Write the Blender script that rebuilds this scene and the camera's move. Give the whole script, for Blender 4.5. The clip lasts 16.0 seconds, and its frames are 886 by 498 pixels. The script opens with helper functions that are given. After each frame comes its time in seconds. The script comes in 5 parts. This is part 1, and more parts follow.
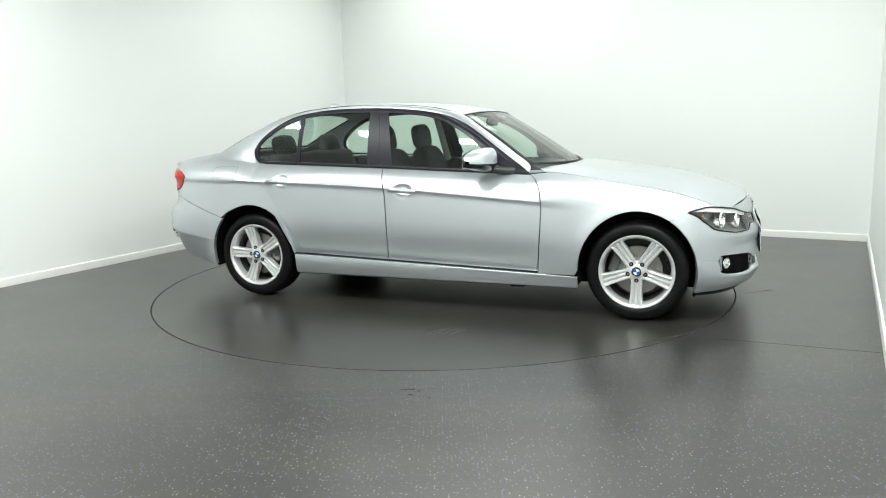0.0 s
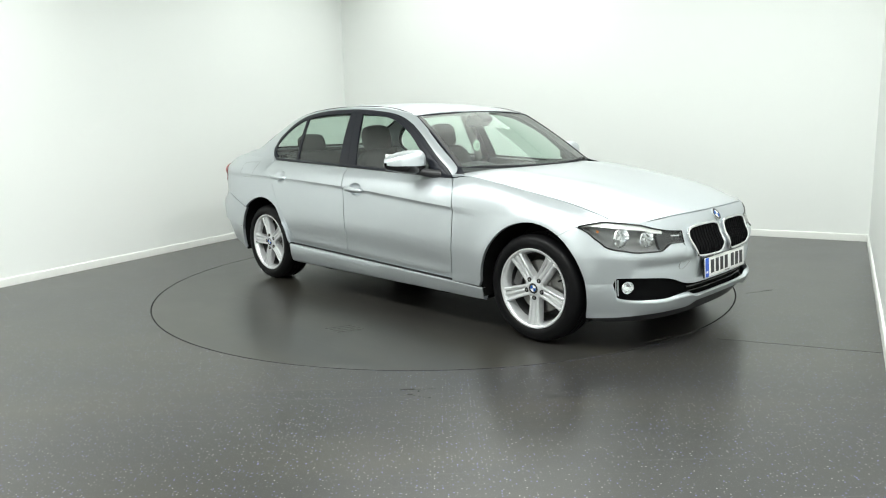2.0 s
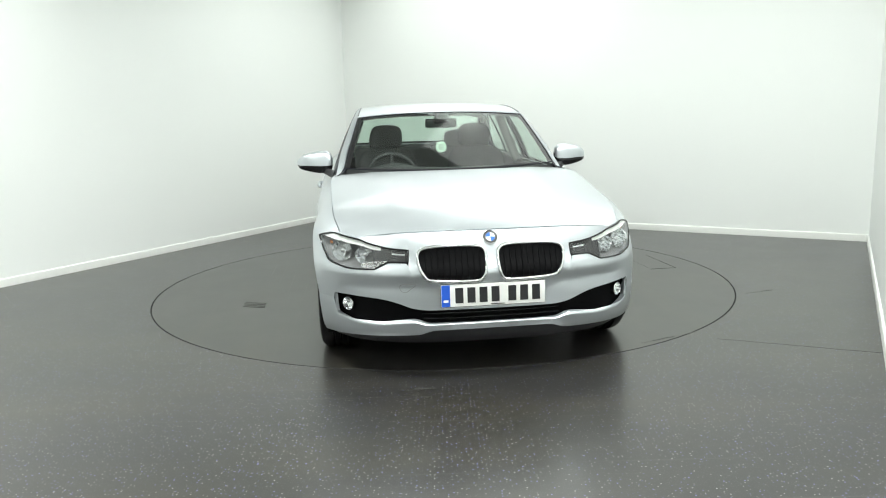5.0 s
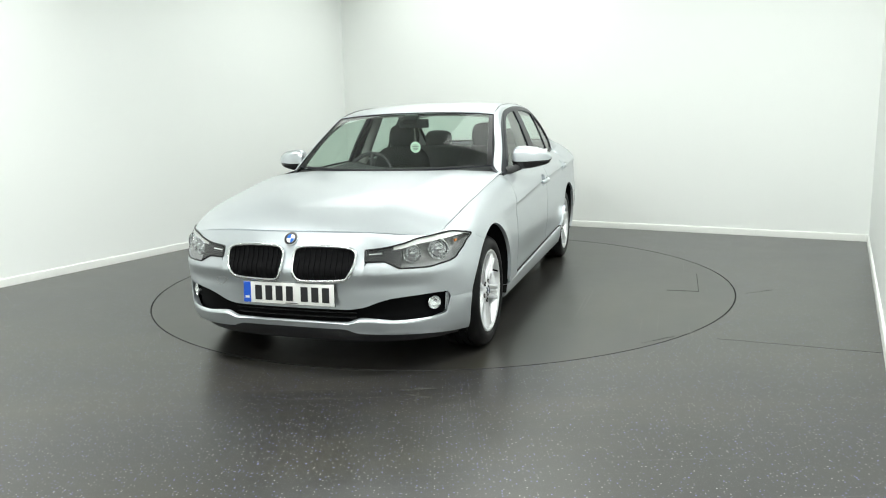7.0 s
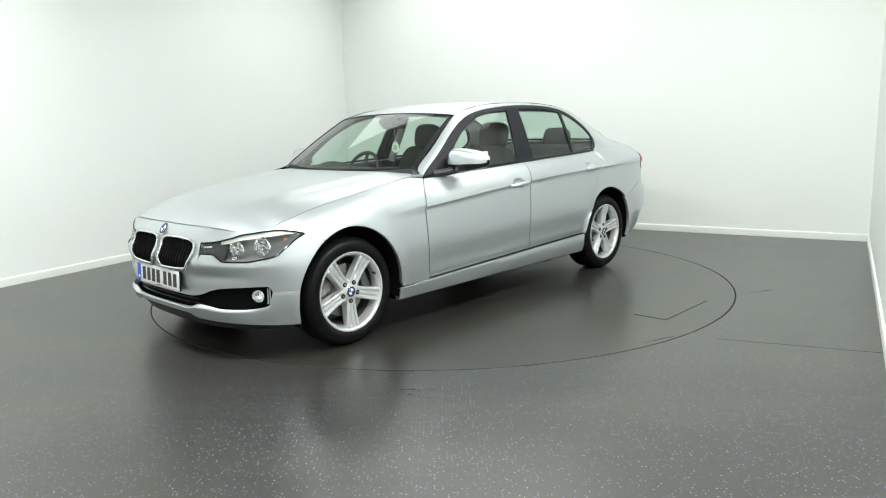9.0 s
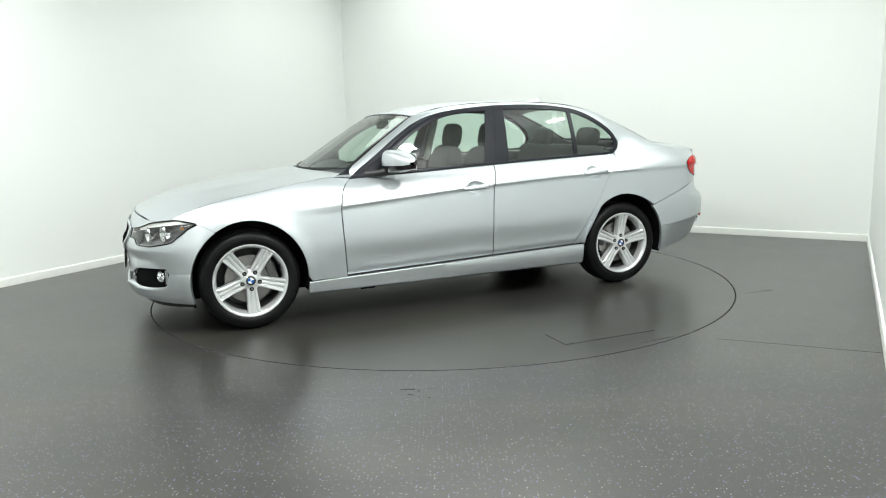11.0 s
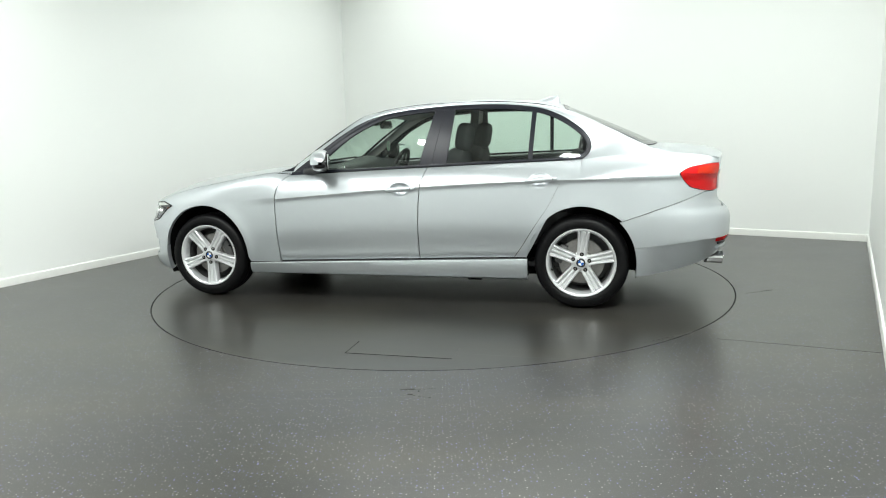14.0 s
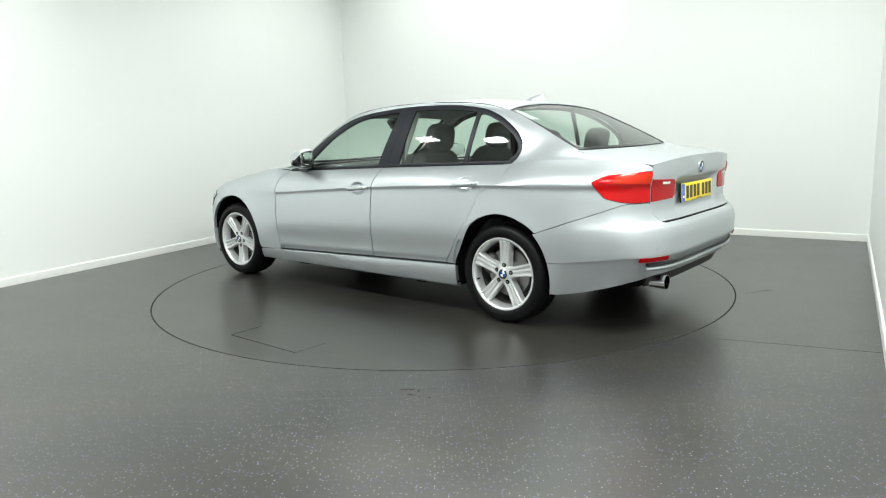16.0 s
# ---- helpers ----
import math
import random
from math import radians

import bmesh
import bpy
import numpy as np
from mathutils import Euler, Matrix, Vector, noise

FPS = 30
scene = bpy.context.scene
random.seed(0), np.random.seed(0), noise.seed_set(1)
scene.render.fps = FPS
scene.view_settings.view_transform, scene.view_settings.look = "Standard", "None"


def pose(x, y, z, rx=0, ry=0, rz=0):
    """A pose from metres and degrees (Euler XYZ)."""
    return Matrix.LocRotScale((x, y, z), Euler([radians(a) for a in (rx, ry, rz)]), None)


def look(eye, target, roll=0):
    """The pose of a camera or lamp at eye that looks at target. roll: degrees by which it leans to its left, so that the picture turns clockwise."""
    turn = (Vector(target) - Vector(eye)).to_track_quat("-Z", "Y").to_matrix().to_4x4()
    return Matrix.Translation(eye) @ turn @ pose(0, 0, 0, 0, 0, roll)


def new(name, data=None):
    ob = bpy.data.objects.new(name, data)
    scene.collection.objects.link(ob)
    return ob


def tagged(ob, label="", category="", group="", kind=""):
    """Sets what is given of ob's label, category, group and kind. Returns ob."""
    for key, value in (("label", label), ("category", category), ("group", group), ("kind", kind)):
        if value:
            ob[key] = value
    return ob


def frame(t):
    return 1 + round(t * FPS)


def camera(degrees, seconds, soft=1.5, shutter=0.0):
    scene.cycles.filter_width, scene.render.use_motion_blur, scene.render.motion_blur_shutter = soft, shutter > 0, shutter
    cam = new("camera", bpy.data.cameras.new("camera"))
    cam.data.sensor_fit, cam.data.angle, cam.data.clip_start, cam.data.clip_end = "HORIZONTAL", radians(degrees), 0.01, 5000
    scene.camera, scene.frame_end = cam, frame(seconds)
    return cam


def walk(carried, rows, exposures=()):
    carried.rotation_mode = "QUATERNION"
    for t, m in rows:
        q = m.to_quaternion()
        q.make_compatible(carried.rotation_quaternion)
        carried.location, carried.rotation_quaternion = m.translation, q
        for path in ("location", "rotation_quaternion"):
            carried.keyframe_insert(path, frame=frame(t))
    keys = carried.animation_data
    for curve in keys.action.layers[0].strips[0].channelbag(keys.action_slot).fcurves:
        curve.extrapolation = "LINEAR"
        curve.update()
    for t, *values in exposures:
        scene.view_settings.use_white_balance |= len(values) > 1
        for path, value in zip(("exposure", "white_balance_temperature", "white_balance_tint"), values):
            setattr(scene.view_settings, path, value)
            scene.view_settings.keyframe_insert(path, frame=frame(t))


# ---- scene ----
# The camera hangs on the wall and stands still.
CAM = look((0.0, -5.773, 1.249), (0.0067, -0.8470, 0.3947), -1.523)
cam = camera(63.83, 16.0, 1.1)
walk(cam, [(0.0, CAM), (16.0, CAM)])

# ---- world, lights, exposure ----
world = bpy.data.worlds.new("world")
scene.world = world
world.use_nodes = True
world.node_tree.nodes["Background"].inputs[0].default_value = (0.9, 1.0, 0.95, 1)
world.node_tree.nodes["Background"].inputs[1].default_value = 0.02
scene.view_settings.exposure = -0.22

CEIL = 3.35
TABLE_R = 2.246
CAR_OFF = (0.233, -0.040)
# corners of the room, seen from above
C_LEFT, C_RIGHT = (-1.331, 4.645), (4.247, 1.196)
C_NEAR_R = (4.247 - 0.4932 * 9.8, 1.196 - 0.8699 * 9.8)
C_NEAR_L = (-1.331 - 0.4687 * 11.2, 4.645 - 0.8834 * 11.2)
# ceiling panels: place, length, width, watts; the three large ones are added, unseen fill
LAMPS = [(-3.30, -0.89, 0.36, 0.23, 20), (-2.42, -1.77, 0.36, 0.23, 50), (-1.42, -2.65, 0.36, 0.23, 82), (0.35, -4.01, 0.36, 0.23, 86), (1.65, -2.71, 0.36, 0.23, 88), (3.07, -1.06, 0.36, 0.23, 66),
         # made-up fill panels: two for the back walls, one for the near side
         (-0.15, 2.25, 3.2, 2.4, 49), (1.85, 0.30, 3.2, 2.4, 42), (-3.3, -5.2, 2.4, 1.2, 66)]
LAMP_TURN = -30.0
for lx, ly, la, lb, watts in LAMPS:
    lamp = bpy.data.lights.new("panel_or_fill_light", "AREA")
    lamp.shape, lamp.size, lamp.size_y = "RECTANGLE", la, lb
    lamp.energy, lamp.color = watts, (0.965, 1.0, 0.97)
    ob = new("panel_or_fill_light", lamp)
    ob.matrix_world = pose(lx, ly, CEIL - 0.055, 0, 0, LAMP_TURN)


# ---- materials ----
def principled(name, color, rough=0.5, metal=0.0, coat=0.0, spec=0.5):
    m = bpy.data.materials.new(name)
    m.use_nodes = True
    b = m.node_tree.nodes["Principled BSDF"]
    b.inputs["Base Color"].default_value = (*color, 1)
    b.inputs["Roughness"].default_value = rough
    b.inputs["Metallic"].default_value = metal
    b.inputs["Coat Weight"].default_value = coat
    b.inputs["Coat Roughness"].default_value = 0.03
    b.inputs["Specular IOR Level"].default_value = spec
    return m


def nodes_of(m):
    t = m.node_tree
    return t.nodes, t.links, t.nodes["Principled BSDF"]


def noise_node(m, scale, detail=3.0, rough=0.5, vec=None):
    n, l, b = nodes_of(m)
    t = n.new("ShaderNodeTexNoise")
    t.inputs["Scale"].default_value, t.inputs["Detail"].default_value, t.inputs["Roughness"].default_value = scale, detail, rough
    if vec is None:
        vec = n.new("ShaderNodeTexCoord").outputs["Object"]
    l.new(vec, t.inputs["Vector"])
    return t


def ramp_node(m, src, stops):
    n, l, b = nodes_of(m)
    r = n.new("ShaderNodeValToRGB")
    l.new(src, r.inputs["Fac"])
    e = r.color_ramp.elements
    while len(e) < len(stops):
        e.new(0.5)
    for k, (p, c) in enumerate(stops):
        e[k].position = p
        e[k].color = (*c, 1) if len(c) == 3 else c
    return r


def mix_color(m, fac, a, b2, mode="MIX"):
    n, l, b = nodes_of(m)
    x = n.new("ShaderNodeMix")
    x.data_type, x.blend_type = "RGBA", mode
    for sock, val in ((x.inputs[0], fac), (x.inputs[6], a), (x.inputs[7], b2)):
        if isinstance(val, (int, float)):
            sock.default_value = val
        elif isinstance(val, tuple):
            sock.default_value = (*val, 1)
        else:
            l.new(val, sock)
    return x.outputs[2]


def bump(m, src, strength, distance=0.002):
    n, l, b = nodes_of(m)
    k = n.new("ShaderNodeBump")
    k.inputs["Strength"].default_value, k.inputs["Distance"].default_value = strength, distance
    l.new(src, k.inputs["Height"])
    l.new(k.outputs[0], b.inputs["Normal"])


def grained(name, color, rough=0.5, var=0.1, scale=40.0, bump_s=0.1, metal=0.0, spec=0.5):
    """A colour with soft blotches at a large scale and grain at a small one."""
    m = principled(name, color, rough, metal, 0.0, spec)
    n, l, b = nodes_of(m)
    big, fine = noise_node(m, scale * 0.06, 4), noise_node(m, scale, 3)
    lo, hi = tuple(c * (1 - var) for c in color), tuple(min(1, c * (1 + var)) for c in color)
    one = mix_color(m, big.outputs["Fac"], lo, hi)
    l.new(mix_color(m, 0.35, one, ramp_node(m, fine.outputs["Fac"], [(0.3, lo), (0.7, hi)]).outputs[0]), b.inputs["Base Color"])
    r = n.new("ShaderNodeMapRange")
    r.inputs["To Min"].default_value, r.inputs["To Max"].default_value = rough * 0.85, min(1, rough * 1.15)
    l.new(big.outputs["Fac"], r.inputs["Value"])
    l.new(r.outputs[0], b.inputs["Roughness"])
    if bump_s:
        bump(m, fine.outputs["Fac"], bump_s, 0.001)
    return m


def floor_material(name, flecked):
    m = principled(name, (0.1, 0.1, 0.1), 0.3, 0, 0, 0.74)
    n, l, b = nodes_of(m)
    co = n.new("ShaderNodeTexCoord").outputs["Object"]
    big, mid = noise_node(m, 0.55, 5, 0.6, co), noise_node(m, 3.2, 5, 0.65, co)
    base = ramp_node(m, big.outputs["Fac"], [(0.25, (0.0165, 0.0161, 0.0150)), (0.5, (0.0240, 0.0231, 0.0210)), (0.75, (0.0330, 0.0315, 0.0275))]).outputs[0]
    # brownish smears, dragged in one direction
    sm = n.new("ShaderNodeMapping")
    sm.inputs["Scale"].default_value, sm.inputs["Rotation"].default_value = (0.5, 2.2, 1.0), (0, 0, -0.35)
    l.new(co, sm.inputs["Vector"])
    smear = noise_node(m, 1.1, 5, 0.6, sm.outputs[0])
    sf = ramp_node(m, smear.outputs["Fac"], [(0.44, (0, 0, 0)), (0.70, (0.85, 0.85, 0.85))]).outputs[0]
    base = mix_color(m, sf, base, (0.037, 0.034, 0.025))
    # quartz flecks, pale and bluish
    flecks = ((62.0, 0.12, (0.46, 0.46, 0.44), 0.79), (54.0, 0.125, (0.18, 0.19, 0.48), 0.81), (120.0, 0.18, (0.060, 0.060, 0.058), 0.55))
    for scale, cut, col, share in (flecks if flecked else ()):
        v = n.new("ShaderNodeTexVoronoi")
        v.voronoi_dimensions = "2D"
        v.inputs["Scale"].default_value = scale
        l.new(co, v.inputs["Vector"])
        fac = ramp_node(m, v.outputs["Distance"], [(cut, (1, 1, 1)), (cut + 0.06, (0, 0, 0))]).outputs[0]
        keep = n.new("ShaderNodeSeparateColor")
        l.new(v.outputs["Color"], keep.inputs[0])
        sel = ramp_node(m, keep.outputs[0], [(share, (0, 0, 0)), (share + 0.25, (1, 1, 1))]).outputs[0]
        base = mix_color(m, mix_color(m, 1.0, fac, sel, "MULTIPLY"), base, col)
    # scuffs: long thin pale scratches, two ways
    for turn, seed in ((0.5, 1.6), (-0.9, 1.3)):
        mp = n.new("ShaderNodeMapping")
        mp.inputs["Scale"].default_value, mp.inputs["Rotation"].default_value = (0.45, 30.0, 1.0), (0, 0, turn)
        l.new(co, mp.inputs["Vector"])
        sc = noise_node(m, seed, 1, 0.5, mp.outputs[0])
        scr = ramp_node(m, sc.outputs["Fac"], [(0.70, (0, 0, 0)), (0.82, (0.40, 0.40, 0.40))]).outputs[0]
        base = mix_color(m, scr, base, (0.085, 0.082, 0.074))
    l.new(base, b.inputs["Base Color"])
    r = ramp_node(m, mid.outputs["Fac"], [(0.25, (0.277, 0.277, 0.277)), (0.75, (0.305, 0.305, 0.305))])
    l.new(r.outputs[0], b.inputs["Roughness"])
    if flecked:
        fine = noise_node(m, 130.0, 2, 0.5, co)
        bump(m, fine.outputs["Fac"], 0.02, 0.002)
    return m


def wall_material():
    m = principled("wall_paint", (0.80, 0.84, 0.79), 0.55)
    n, l, b = nodes_of(m)
    big, fine = noise_node(m, 0.5, 4), noise_node(m, 60.0, 4)
    l.new(mix_color(m, big.outputs["Fac"], (0.84, 0.865, 0.84), (0.86, 0.88, 0.86)), b.inputs["Base Color"])
    bump(m, fine.outputs["Fac"], 0.06, 0.002)
    return m


def paint_material():
    """Silver metallic lacquer: fine flakes under a clear coat."""
    m = principled("silver_paint", (0.45, 0.48, 0.50), 0.31, 0.82, 0.35)
    n, l, b = nodes_of(m)
    b.inputs["Coat Roughness"].default_value = 0.06
    co = n.new("ShaderNodeTexCoord").outputs["Object"]
    fl = noise_node(m, 900.0, 1, 0.5, co)
    big = noise_node(m, 1.4, 3, 0.5, co)
    c = mix_color(m, big.outputs["Fac"], (0.555, 0.59, 0.618), (0.575, 0.61, 0.638))
    c = mix_color(m, ramp_node(m, fl.outputs["Fac"], [(0.35, (0, 0, 0)), (0.7, (0.22, 0.22, 0.22))]).outputs[0], c, (0.72, 0.75, 0.77))
    l.new(c, b.inputs["Base Color"])
    r = ramp_node(m, fl.outputs["Fac"], [(0.2, (0.32, 0.32, 0.32)), (0.8, (0.40, 0.40, 0.40))])
    l.new(r.outputs[0], b.inputs["Roughness"])
    return m


def glass_material(name, tint, ior=1.45, rough=0.0):
    m = bpy.data.materials.new(name)
    m.use_nodes = True
    n, l = m.node_tree.nodes, m.node_tree.links
    n.remove(n["Principled BSDF"])
    t, g, f, x = n.new("ShaderNodeBsdfTransparent"), n.new("ShaderNodeBsdfGlossy"), n.new("ShaderNodeLayerWeight"), n.new("ShaderNodeMixShader")
    t.inputs[0].default_value = (*tint, 1)
    g.inputs["Roughness"].default_value = rough
    f0 = ((ior - 1) / (ior + 1)) ** 2
    p, k = n.new("ShaderNodeMath"), n.new("ShaderNodeMath")
    p.operation, k.operation = "POWER", "MULTIPLY_ADD"
    p.inputs[1].default_value, k.inputs[1].default_value, k.inputs[2].default_value = 5.0, 1 - f0, f0 * 1.8
    l.new(f.outputs["Facing"], p.inputs[0])
    l.new(p.outputs[0], k.inputs[0])
    l.new(k.outputs[0], x.inputs[0])
    l.new(t.outputs[0], x.inputs[1])
    l.new(g.outputs[0], x.inputs[2])
    l.new(x.outputs[0], n["Material Output"].inputs[0])
    return m


def glow_material(name, color, strength):
    m = principled(name, color, 0.4)
    b = m.node_tree.nodes["Principled BSDF"]
    b.inputs["Emission Color"].default_value = (*color, 1)
    b.inputs["Emission Strength"].default_value = strength
    return m


PAINT = paint_material()
WALL = wall_material()
FLOOR = floor_material("speckled_vinyl", True)
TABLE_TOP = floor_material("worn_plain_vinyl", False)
CEILING = grained("ceiling_paint", (0.78, 0.80, 0.77), 0.7, 0.03, 30, 0.1)
TRIM_WHITE = grained("white_gloss_trim", (0.80, 0.81, 0.78), 0.35, 0.03, 20, 0.05)
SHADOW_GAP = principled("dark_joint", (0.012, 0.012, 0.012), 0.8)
BLACK_PLASTIC = grained("black_plastic", (0.018, 0.018, 0.02), 0.45, 0.15, 220, 0.15)
SATIN_BLACK = principled("satin_black_trim", (0.010, 0.011, 0.016), 0.34, 0, 0, 0.22)
GLOSS_BLACK = principled("gloss_black", (0.01, 0.01, 0.011), 0.12)
RUBBER = grained("tyre_rubber", (0.005, 0.005, 0.0055), 0.42, 0.2, 160, 0.12, 0.0, 0.14)
LINER = grained("arch_liner", (0.006, 0.006, 0.006), 0.85, 0.2, 120, 0.2, 0.0, 0.08)
ALLOY = grained("silver_alloy", (0.70, 0.71, 0.72), 0.30, 0.03, 60, 0.0, 0.6)
MATT_BLACK = principled("matt_black_grille", (0.004, 0.004, 0.0045), 0.75, 0, 0, 0.08)
BARREL = grained("rim_barrel", (0.10, 0.10, 0.10), 0.5, 0.2, 60, 0.05, 0.5)
STEEL = grained("brake_steel", (0.30, 0.29, 0.28), 0.38, 0.2, 90, 0.1, 0.9)
CHROME = principled("chrome", (0.78, 0.79, 0.80), 0.07, 1.0)
GLASS = glass_material("green_tinted_glass", (0.80, 0.905, 0.845), 1.5)
LAMP_COVER = glass_material("clear_lamp_cover", (0.95, 0.96, 0.96), 1.45)
FABRIC = grained("seat_cloth", (0.030, 0.030, 0.032), 0.9, 0.25, 260, 0.4)
DASH = grained("dashboard_skin", (0.030, 0.030, 0.032), 0.6, 0.15, 240, 0.3)
HEADLINER = grained("headliner_cloth", (0.34, 0.34, 0.33), 0.9, 0.08, 200, 0.2)
LAMP_GREY = grained("lamp_housing", (0.23, 0.232, 0.235), 0.3, 0.1, 60, 0.0, 0.4)
REFLECTOR = principled("lamp_reflector", (0.90, 0.91, 0.92), 0.14, 1.0)
AMBER = principled("amber_lens", (0.75, 0.22, 0.03), 0.15, 0, 0.6)
RED_LENS = principled("red_lens", (0.50, 0.004, 0.005), 0.16, 0, 0.0, 0.25)
RED_DARK = principled("dark_red_lens", (0.36, 0.003, 0.005), 0.16, 0, 0.0, 0.25)
RED_AMBER = principled("orange_red_lens", (0.52, 0.020, 0.004), 0.16, 0, 0.0, 0.25)
PLATE_WHITE = grained("plate_white", (0.80, 0.80, 0.78), 0.35, 0.03, 80, 0.0)
PLATE_YELLOW = grained("plate_yellow", (0.85, 0.66, 0.01), 0.35, 0.03, 80, 0.0)
PLATE_BLUE = principled("plate_blue", (0.01, 0.09, 0.55), 0.35)
INK = principled("black_ink", (0.012, 0.012, 0.014), 0.4)
WHITE_PLASTIC = principled("white_plastic", (0.8, 0.8, 0.78), 0.3)
BADGE_BLUE = principled("badge_blue", (0.02, 0.12, 0.45), 0.2, 0, 0.8)
PALE_GREEN = principled("pale_green_card", (0.62, 0.80, 0.66), 0.5)
LIGHT_GREY = grained("pale_grey_metal", (0.060, 0.060, 0.056), 0.33, 0.1, 60, 0.1)
PANEL_GLOW = glow_material("lamp_diffuser", (0.96, 1.0, 0.96), 0.35)
SCUFF = grained("scuffed_vinyl", (0.060, 0.058, 0.053), 0.28, 0.3, 60, 0.1)
SCUFF_DARK = grained("dark_seam", (0.029, 0.028, 0.026), 0.28, 0.2, 60, 0.1)


# ---- building helpers ----
def mesh_object(name, verts, faces, mats, parent=None, label="", cell_mats=None, smooth=True, angle=35.0):
    """Links one mesh object, as a thing or as a part of parent."""
    me = bpy.data.meshes.new(name)
    me.from_pydata([tuple(map(float, v)) for v in verts], [], [tuple(map(int, q)) for q in faces])
    for m in (mats if isinstance(mats, (list, tuple)) else [mats]):
        me.materials.append(m)
    if cell_mats is not None:
        me.polygons.foreach_set("material_index", list(cell_mats))
    me.polygons.foreach_set("use_smooth", [smooth] * len(me.polygons))
    me.update()
    if smooth:
        me.set_sharp_from_angle(angle=radians(angle))
    ob = new(name, me)
    if parent is not None:
        ob.parent = parent
    if label:
        ob["label"] = label
    return ob


def part(name, bm, mat, parent, label="", smooth=True, angle=35.0):
    """Links a bmesh as one mesh object under a thing or a part."""
    me = bpy.data.meshes.new(name)
    bmesh.ops.recalc_face_normals(bm, faces=bm.faces)
    bm.to_mesh(me)
    bm.free()
    for m in (mat if isinstance(mat, (list, tuple)) else [mat]):
        me.materials.append(m)
    me.polygons.foreach_set("use_smooth", [smooth] * len(me.polygons))
    if smooth:
        me.set_sharp_from_angle(angle=radians(angle))
    ob = new(name, me)
    ob.parent = parent
    if label:
        ob["label"] = label
    return ob


def box_bm(size, m=None, bevel=0.0, seg=2, bm=None):
    bm = bm or bmesh.new()
    r = bmesh.ops.create_cube(bm, size=1.0)
    vs = r["verts"]
    for v in vs:
        v.co = Vector((v.co.x * size[0], v.co.y * size[1], v.co.z * size[2]))
    if bevel > 0:
        es = {e for v in vs for e in v.link_edges}
        r2 = bmesh.ops.bevel(bm, geom=list(es), offset=bevel, segments=seg, affect="EDGES", profile=0.6)
        vs = {v for q in r2["faces"] for v in q.verts} | {v for v in vs if v.is_valid}
    if m is not None:
        bmesh.ops.transform(bm, matrix=m, verts=list(vs))
    return bm


def pchip(x, xs, ys):
    """Smooth interpolation that never overshoots the table."""
    x, xs, ys = np.asarray(x, float), np.asarray(xs, float), np.asarray(ys, float)
    if xs[0] > xs[-1]:
        xs, ys = xs[::-1], ys[::-1]
    h, d = np.diff(xs), np.diff(ys) / np.diff(xs)
    s = np.zeros_like(ys)
    for k in range(1, len(xs) - 1):
        if d[k - 1] * d[k] > 0:
            w1, w2 = 2 * h[k] + h[k - 1], h[k] + 2 * h[k - 1]
            s[k] = (w1 + w2) / (w1 / d[k - 1] + w2 / d[k])
    s[0], s[-1] = d[0], d[-1]
    xc = np.clip(x, xs[0], xs[-1])
    k = np.clip(np.searchsorted(xs, xc) - 1, 0, len(xs) - 2)
    t = (xc - xs[k]) / h[k]
    return (ys[k] * (1 + 2 * t) * (1 - t) ** 2 + s[k] * h[k] * t * (1 - t) ** 2
            + ys[k + 1] * t * t * (3 - 2 * t) + s[k + 1] * h[k] * t * t * (t - 1))


def spline(pts, n, closed=False):
    """A smooth line through pts, resampled to n points evenly along it."""
    p = np.asarray(pts, float)
    if closed:
        p = np.vstack([p[-1], p, p[0], p[1]])
    else:
        p = np.vstack([2 * p[0] - p[1], p, 2 * p[-1] - p[-2]])
    out = []
    for k in range(1, len(p) - 2):
        for t in np.linspace(0, 1, 24, endpoint=False):
            a, b, c, e = p[k - 1], p[k], p[k + 1], p[k + 2]
            out.append(0.5 * (2 * b + (c - a) * t + (2 * a - 5 * b + 4 * c - e) * t * t + (3 * b - a - 3 * c + e) * t ** 3))
    out.append(p[-2])
    out = np.array(out)
    s = np.concatenate([[0], np.cumsum(np.linalg.norm(np.diff(out, axis=0), axis=1))])
    q = np.linspace(0, s[-1], n + 1)[:-1] if closed else np.linspace(0, s[-1], n)
    return np.stack([np.interp(q, s, out[:, k]) for k in range(out.shape[1])], -1)


def grid_faces(nu, nv, wrap=False):
    f = []
    for i in range(nu if wrap else nu - 1):
        for j in range(nv - 1):
            a, b = i * nv + j, ((i + 1) % nu) * nv + j
            f.append((a, b, b + 1, a + 1))
    return f


